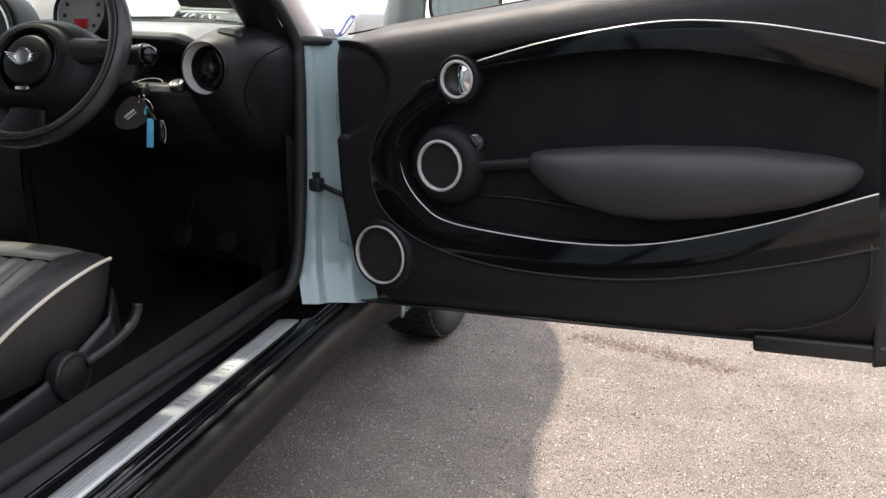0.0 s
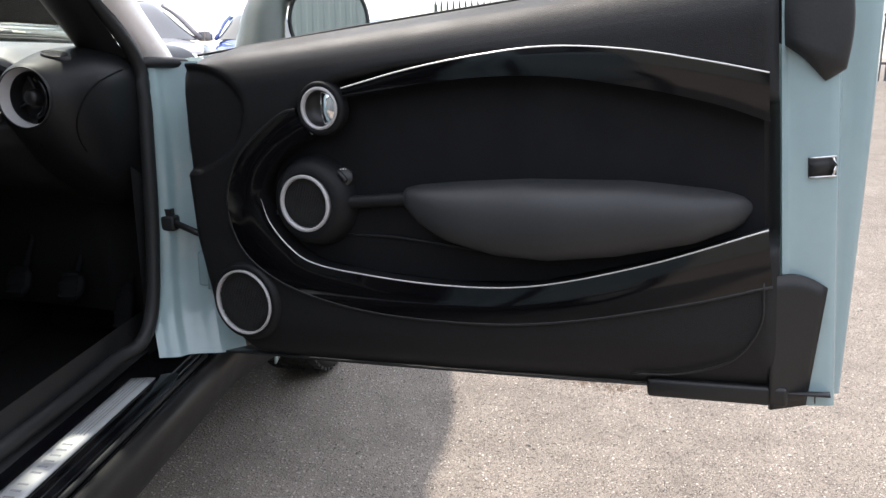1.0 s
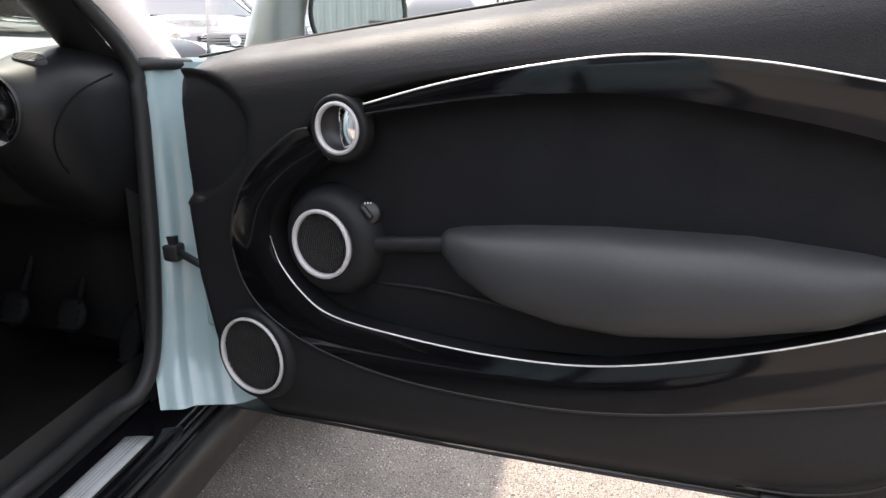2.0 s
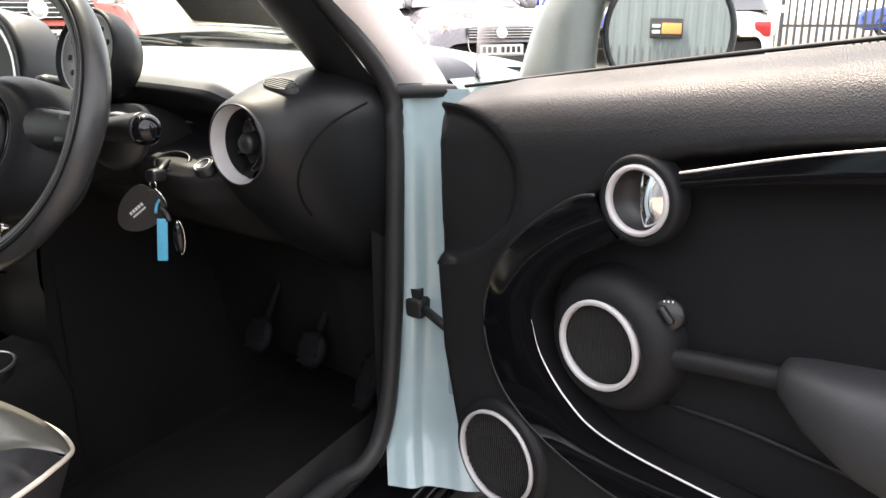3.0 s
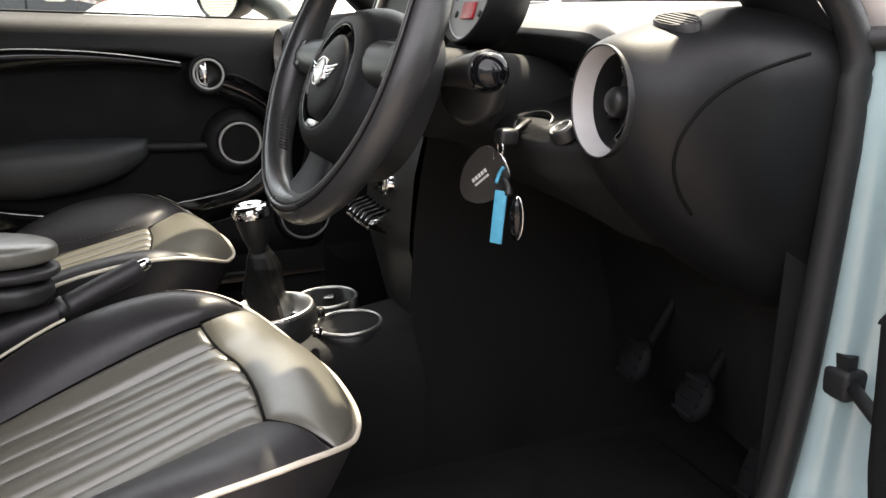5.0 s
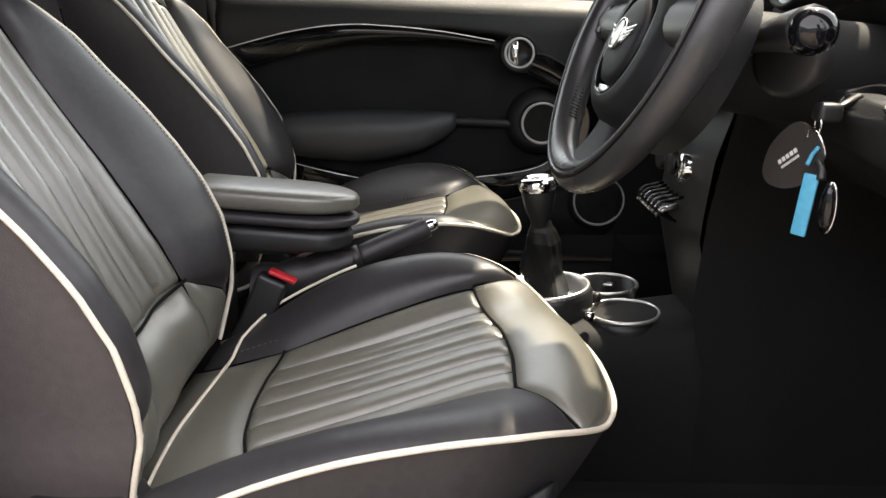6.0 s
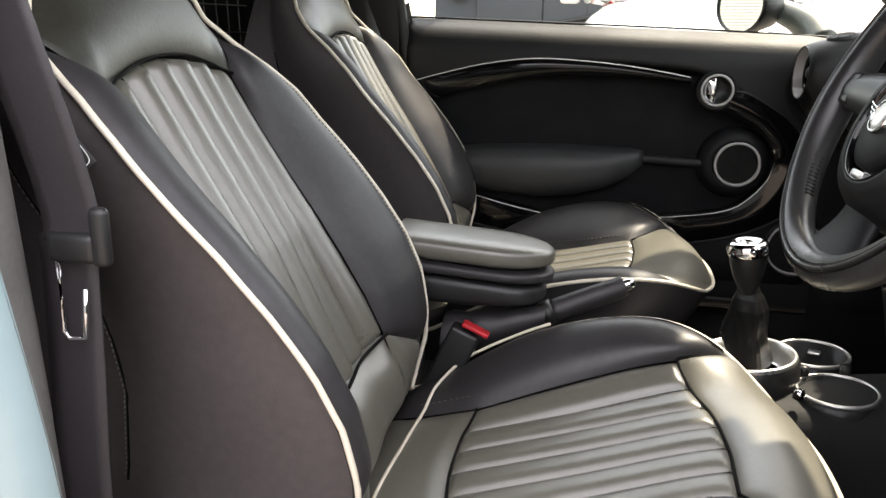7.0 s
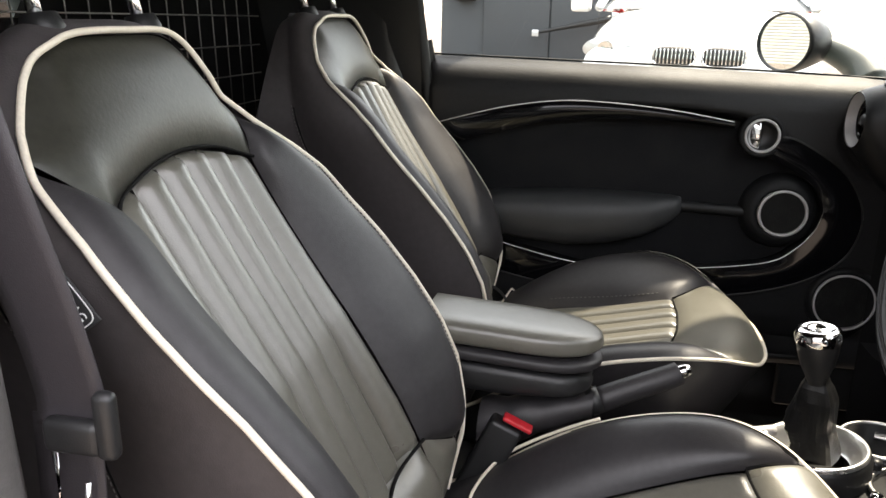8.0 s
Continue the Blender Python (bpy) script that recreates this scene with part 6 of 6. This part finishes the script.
def parked_car(name, place, yaw, paint, label, L=4.2, W=1.76, H=1.46, kidney=False, rear_seen=False, size=1.0):
    """A parked car in its own frame: nose to +y, middle at the origin."""
    z0 = ground_z(*place)
    root = thing(name, None, label, "car", "parked cars", turn=pose(*place, z0, 0, 0, yaw) @ Matrix.Scale(size, 4))
    h = L / 2
    YS = [-h, -h + .06, -h + .35, -h + .9, -.2, .55, .95, h - .75, h - .18, h - .04, h]
    TOP = [.62, .92, .99, 1.0, .98, .97, .96, .90, .78, .66, .55]
    WID = [.70, .80, .86, .88, .89, .89, .89, .88, .84, .76, .66]
    LOW = [.38, .30, .22, .20, .20, .20, .20, .20, .22, .26, .36]

    def section(u, v):
        y = -h + L * u
        t, w, lo = lin(y, YS, TOP), lin(y, YS, WID) * W / 1.76, lin(y, YS, LOW)
        a = math.pi * (v - .5)
        sx = math.copysign(abs(math.sin(a)) ** .52, math.sin(a))
        k = abs(2 * v - 1)
        x = sx * w
        z = lo + (t - lo) * (1 - k ** 3.2) if k > .0 else t
        return x, y, z
    # upper half over the sides: from the left sill over the bonnet to the right sill
    part("body", grid(section, 60, 34), paint, root)
    part("underbody", box(-W / 2 * .9, W / 2 * .9, -h + .3, h - .3, .18, .5), HARD, root, smooth=False)
    cab = [(-h + .18, .97), (-h + .62, 1.32), (-h + 1.1, H - .03), (-.2, H), (.25, H - .05), (1.02, .95)]

    def cabin(u, v):
        p = curve_at([(0, a, b) for a, b in cab], u)
        hgt = (p.z - .95) / (H - .95)
        wd = .80 - .22 * max(hgt, 0)
        k = 2 * v - 1
        z = .94 + (p.z - .94) * (1 - abs(k) ** 7)
        wd2 = .80 - .22 * (z - .94) / (H - .94)
        return math.copysign(abs(k) ** .45, k) * min(wd2, .80) if abs(k) > 1e-6 else 0, p.y, z
    part("cabin_glass", grid(cabin, 40, 26), DARKGLASS, root, "dark reflecting windows")
    part("roof", grid(lambda u, v: ((-1 + 2 * v) * .60, -h + 1.0 + (L - 2.65) * u * .72, H + .004 - .03 * (2 * v - 1) ** 2 - .03 * (2 * u - 1) ** 2), 10, 10), paint, root, thick=.02)
    for sx in (-1, 1):
        for pts in ([(sx * .775, 1.0, .955), (sx * .66, .55, 1.26), (sx * .585, .25, H - .06)], [(sx * .76, -.1, .96), (sx * .66, -.12, 1.2), (sx * .60, -.15, H - .05)], [(sx * .72, -h + .35, .96), (sx * .64, -h + .7, 1.25), (sx * .58, -h + 1.05, H - .05)]):
            part("pillar", smooth_tube(pts, .035, 10, sides=8), paint, root)
        lx = sx * .62 * W / 1.76
        hl = part("headlamp", moved(grid(lambda u, v: (.19 * math.cos(2 * math.pi * u) * v, .045 * (1 - v * v), .085 * math.sin(2 * math.pi * u) * v), 24, 8, loop_u=True), Matrix.Translation((lx, h - .17, .675)) @ Matrix.Rotation(radians(-sx * 24), 4, "Z") @ Matrix.Rotation(radians(-18), 4, "X")), LAMP, root, "clear headlamp")
        part("lamp_bowl", moved(lathe([(.0, .0), (.04, .01), (.055, .03)], sides=18), aim((lx, h - .11, .68), (sx * .3, 1, .2))), CHROME, hl)
        part("tail_lamp", rbox(*sorted((sx * .56, sx * .80)), -h + .02, -h + .16, .58 if rear_seen else .66, .80 if rear_seen else .90, .03), REDLAMP, root, "red tail lamp")
        part("door_mirror", rbox(*sorted((sx * .88, sx * 1.04)), .62, .74, .93, 1.06, .03), paint, root)
        for wy in (-h + .78, h - .86):
            m = aim((sx * (W / 2 - .10), wy, .30), (sx, 0, 0))
            part("wheel_arch", moved(lathe([(.0, .06), (.34, .06), (.345, .02), (.345, -.05)], sides=30), m), HARD, root)
            ty = part("tyre", moved(lathe([(.20, .0), (.27, .09), (.295, .085), (.302, .05), (.302, -.08), (.20, -.08)], sides=36), m), TYRE, root)
            rm = part("wheel_rim", moved(lathe([(.0, .075), (.04, .075), (.06, .06), (.17, .055), (.20, .085), (.212, .07)], sides=36), m), SILVER, root)
            for k in range(5):
                part("rim_gap", moved(rbox(-.03, .03, .075, .17, .05, .066, .006), m @ Matrix.Rotation(radians(72 * k), 4, "Z")), HARD, rm)
        part("door_line", smooth_tube([(sx * .892 * W / 1.76, .60, .92), (sx * .897 * W / 1.76, .60, .6), (sx * .86 * W / 1.76, .60, .3)], .004, 12, sides=4), HARD, root)
        part("door_handle", rbox(*sorted((sx * .87 * W / 1.76, sx * .905 * W / 1.76)), -.38, -.22, .80, .83, .008), paint, root)
    if kidney:
        for sx in (-1, 1):
            gr = part("kidney_grille", rbox(*sorted((sx * .025, sx * .27)), h - .10, h + .01, .60, .71, .03), HARD, root, "oval grille with upright chrome bars")
            for k in range(10):
                part("grille_bar", rbox(sx * (.045 + .023 * k) - .004, sx * (.045 + .023 * k) + .004, h, h + .018, .612, .70, .002), CHROME, gr)
            part("grille_frame", tube([(sx * (.1475 + .125 * math.copysign(abs(math.cos(t)) ** .5, math.cos(t))), h + .014, .655 + .058 * math.copysign(abs(math.sin(t)) ** .5, math.sin(t))) for t in np.linspace(0, 2 * math.pi, 40, endpoint=False)], .007, 6, closed=True), CHROME, gr)
        part("lower_intake", rbox(-.5, .5, h - .06, h + .012, .30, .42, .03), HARD, root)
    else:
        gr = part("grille", rbox(-.40, .40, h - .12, h + .004, .585, .715, .02), HARD, root, "black slatted grille")
        for k in range(4):
            part("grille_slat", rbox(-.385, .385, h - .02, h + .012, .60 + .030 * k, .607 + .030 * k, .002), CHROME, gr)
        part("badge", moved(lathe([(.0, .012), (.05, .011), (.058, .008), (.062, .0), (.062, -.02)], sides=32), aim((0, h + .012, .655), (0, 1, .1))), LAMP, gr, "plain round badge")
        part("badge_rim", moved(lathe(ring_profile(.055, .064, 0, .014), sides=32), aim((0, h + .012, .655), (0, 1, .1))), CHROME, gr)
        part("grille_frame", tube([(.42 * math.copysign(abs(math.cos(t)) ** .4, math.cos(t)) * (.86 + .14 * (math.sin(t) + 1) / 2), h - .008, .57 + .17 * math.copysign(abs(math.sin(t)) ** .5, math.sin(t))) for t in np.linspace(0, 2 * math.pi, 50, endpoint=False)], .006, 8, closed=True), CHROME, gr, "thin chrome grille surround")
        part("lower_intake", rbox(-.42, .42, h - .08, h + .006, .27, .40, .03), HARD, root, "black lower intake")
        for sx in (-1, 1):
            part("side_intake", rbox(*sorted((sx * .50, sx * .74)), h - .22, h - .05, .28, .40, .03), HARD, root)
    ends = [(h + .022, PLATEW, 1), (-h - .012, PLATEY if not rear_seen else PLATEW, -1)]
    for y, pm, d in ends:
        zc = .47 if d > 0 else (.46 if rear_seen else .60)
        pl = part("number_plate", rbox(-.26, .26, *sorted((y - .006 * d, y + .004 * d)), zc - .055, zc + .055, .003), pm, root, "number plate with plain bars")
        for k in range(7):
            x = -.205 + .064 * k + (.03 if k > 3 else 0)
            part("plate_bar", box(x - .021, x + .021, *sorted((y + .004 * d, y + .0055 * d)), zc - .034, zc + .034), HARD, pl, smooth=False)
    return root


parked_car("parked_car", (-4.58, 8.62), 228, SILVERCAR, "silver saloon with slatted grille and round badge, nose forward", L=4.4)
parked_car("parked_car", (-7.0, 7.9), 228, SILVERCAR, "silver grey hatchback parked beside the silver saloon", L=4.1)
parked_car("parked_car", (-4.7, 14.2), 196, BLUECAR, "dark blue hatchback parked behind the silver saloon", L=4.0)
parked_car("parked_car", (-2.02, 13.62), 10, WHITECAR, "white hatchback seen from behind by the fence", L=4.0, rear_seen=True)
parked_car("parked_car", (1.4, 24.0), 80, BLUECAR, "blue car behind the steel fence", L=4.2)
parked_car("parked_car", (-6.35, .05), -96, WHITECAR, "white saloon with twin oval grilles facing the hatchback", L=4.5, W=1.62, H=1.42, kidney=True)

parked_car("parked_car", (-8.15, 3.75), -97, REDCAR, "tall red off-road car parked next to the white saloon", L=3.3, size=1.42)


def palisade(y, x0, x1, top, label):
    f = thing("steel_fence", (x0, y, ground_z(x0, y)), label, "fence")
    n = int((x1 - x0) / .16)
    zb = ground_z(0, y)
    for k in range(n):
        x = x0 + .16 * k
        part("pale", join(box(x - .028, x + .028, y - .006, y + .006, zb + .05, zb + top), ([(x - .028, y - .006, zb + top), (x + .028, y - .006, zb + top), (x, y, zb + top + .15), (x - .028, y + .006, zb + top), (x + .028, y + .006, zb + top)], [(0, 1, 2), (3, 4, 2), (0, 3, 2), (1, 4, 2)])), FENCE, f, smooth=False)
    for z in (.45, top - .35):
        part("rail", box(x0, x1, y + .01, y + .05, zb + z, zb + z + .06), FENCE, f, smooth=False)
    for x in np.arange(x0, x1, 2.7):
        part("post", box(x - .04, x + .04, y + .05, y + .13, zb, zb + top), FENCE, f, smooth=False)


palisade(19.5, -2.0, 12.0, 1.95, "dark steel palisade fence along the yard")
palisade(-11.2, 1.0, 6.5, 1.55, "dark steel palisade fence before the corrugated workshop")
shed = thing("steel_container", (4, 20, .5), "blue-grey corrugated steel container by the fence", "container")
zb = ground_z(0, 18.5)


def corr(x0, x1, y, z0, z1, pitch=.20, depth=.035, face=1):
    n = int((x1 - x0) / pitch)
    xs = []
    for k in range(n):
        b = x0 + pitch * k
        xs += [(b, 0), (b + pitch * .35, 0), (b + pitch * .5, depth), (b + pitch * .85, depth)]
    vs = [(x, y - face * d, z) for x, d in xs for z in (z0, z1)]
    fs = [(2 * i, 2 * i + 2, 2 * i + 3, 2 * i + 1) for i in range(len(xs) - 1)]
    return vs, fs


part("side_wall", corr(.55, 3.6, 18.3, zb + .1, zb + 2.6), CORRUG, shed, smooth=False)
part("frame", join(box(.5, 3.65, 18.34, 20.7, zb, zb + .12), box(.5, 3.65, 18.34, 20.7, zb + 2.58, zb + 2.7), box(.5, .58, 18.30, 18.40, zb, zb + 2.7), box(3.58, 3.66, 18.30, 18.40, zb, zb + 2.7), box(.5, 3.65, 20.6, 20.7, zb, zb + 2.6)), CORRUG, shed, smooth=False)

# grey building across the yard, behind the white saloon
bld = thing("grey_building", (-11, -2, .2), "dark grey rendered workshop with a flat front", "building")
part("wall", box(-11.4, -11.0, -3.25, -.60, 0, 4.2), WALLGREY, bld, smooth=False)
part("door_leaf", rbox(-11.0, -10.95, -2.60, -1.62, .2, 2.9, .01), WALLGREY, bld, "flat grey door leaf")
part("door_leaf", rbox(-11.0, -10.95, -1.60, -.70, .2, 2.9, .01), WALLGREY, bld)
part("barrier_arm", smooth_tube([(-10.75, -1.76, .85), (-10.74, -1.25, .955), (-10.72, -.72, 1.06)], .034, 14, sides=10, taper=lambda t: .6 + .9 * t), HARD, bld, "black barrier arm")
part("arm_cap", moved(rbox(-.06, .06, -.09, .09, -.08, .08, .02), Matrix.Translation((-10.72, -.64, 1.08))), LAMP, bld)
part("arm_cap", moved(rbox(-.04, .04, -.05, .05, -.05, .05, .015), Matrix.Translation((-10.75, -1.80, .84))), LAMP, bld)
part("wall_box", rbox(-10.98, -10.80, -3.0, -2.72, 1.28, 1.50, .02), HARD, bld)
part("wall_box", rbox(-11.2, -10.98, -.62, -.30, 1.20, 1.50, .02), HARD, bld)
# workshop behind the hatchback, seen in its mirrors
ws = thing("workshop", (0, -13, 0), "corrugated workshop behind the hatchback with cream shutters", "building")
part("wall", corr(-1.0, 16, -12.0, 0, 4.6, .30, .010, -1), PALEWALL, ws, smooth=False)
part("wall_core", box(-14, 16, -12.6, -12.06, 0, 5.0), WALLGREY, ws, smooth=False)
# added wing out of view, cuts sky light on the open door's side
part("side_wing", join(box(10.0, 10.4, -12.0, 5.0, 0, 3.4), box(9.9, 10.5, -12.0, 5.0, 3.4, 3.55)), PALEWALL, ws, "unseen pale clad wing along the yard, cuts the sky light", smooth=False)
for k in range(46):
    part("shutter_slat", rbox(-11.5, -1.6, -12.04, -11.95, .05 + .085 * k, .05 + .085 * k + .078, .012), SHUTTER, ws)
sg = part("sign_board", rbox(3.34, 4.04, -11.93, -11.85, 1.86, 2.26, .02), HARD, ws, "black sign board with plain bars")
part("sign_panel", rbox(3.58, 4.00, -11.85, -11.82, 1.94, 2.16, .01), ORANGE, sg)
for z in (1.95, 2.07):
    part("sign_bar", box(3.38, 3.54, -11.85, -11.83, z, z + .06), WHITEINK, sg, smooth=False)


def tree(x, y, h, seed):
    r = random.Random(seed)
    z0 = ground_z(x, y)
    t = thing("tree", (x, y, z0), "broad green tree beyond the yard", "tree", "trees beyond the yard")
    part("trunk", tube([(x, y, z0), (x + .1, y, z0 + h * .3), (x, y + .1, z0 + h * .6), (x + .1, y, z0 + h * .9)], h * .035, 10, taper=lambda k: 1.2 - k), BARK, t)
    for k in range(7):
        a, b = k * 2.4, h * (.32 + .07 * k)
        part("limb", tube([(x, y, z0 + b), (x + math.cos(a) * h * .12, y + math.sin(a) * h * .12, z0 + b + h * .1), (x + math.cos(a) * h * .24, y + math.sin(a) * h * .24, z0 + b + h * .16)], h * .012, 6, taper=lambda q: 1.2 - q), BARK, t)
    vs, fs = [], []
    for k in range(2600):
        a, b, d = r.uniform(0, 6.283), r.uniform(-.6, 1), r.random() ** .4
        cl = .75 + .35 * math.sin(3 * a + seed) * math.cos(4 * b)
        p = Vector((x + math.cos(a) * math.cos(b) * d * h * .32 * cl, y + math.sin(a) * math.cos(b) * d * h * .32 * cl, z0 + h * .66 + math.sin(b) * d * h * .34 * cl))
        s = h * r.uniform(.012, .026)
        e = Euler((r.uniform(0, 6), r.uniform(0, 6), r.uniform(0, 6))).to_matrix()
        i = len(vs)
        vs += [p + e @ Vector(q) * s for q in ((-1, 0, 0), (0, -.5, .1), (1.2, 0, 0), (0, .5, .1))]
        fs.append((i, i + 1, i + 2, i + 3))
    part("crown", (vs, fs), LEAF, t, smooth=False)


tree(-9.5, 16.0, 7.0, 3)
tree(-14.0, -5.5, 6.5, 5)
tree(-13.0, 14.0, 8.0, 8)
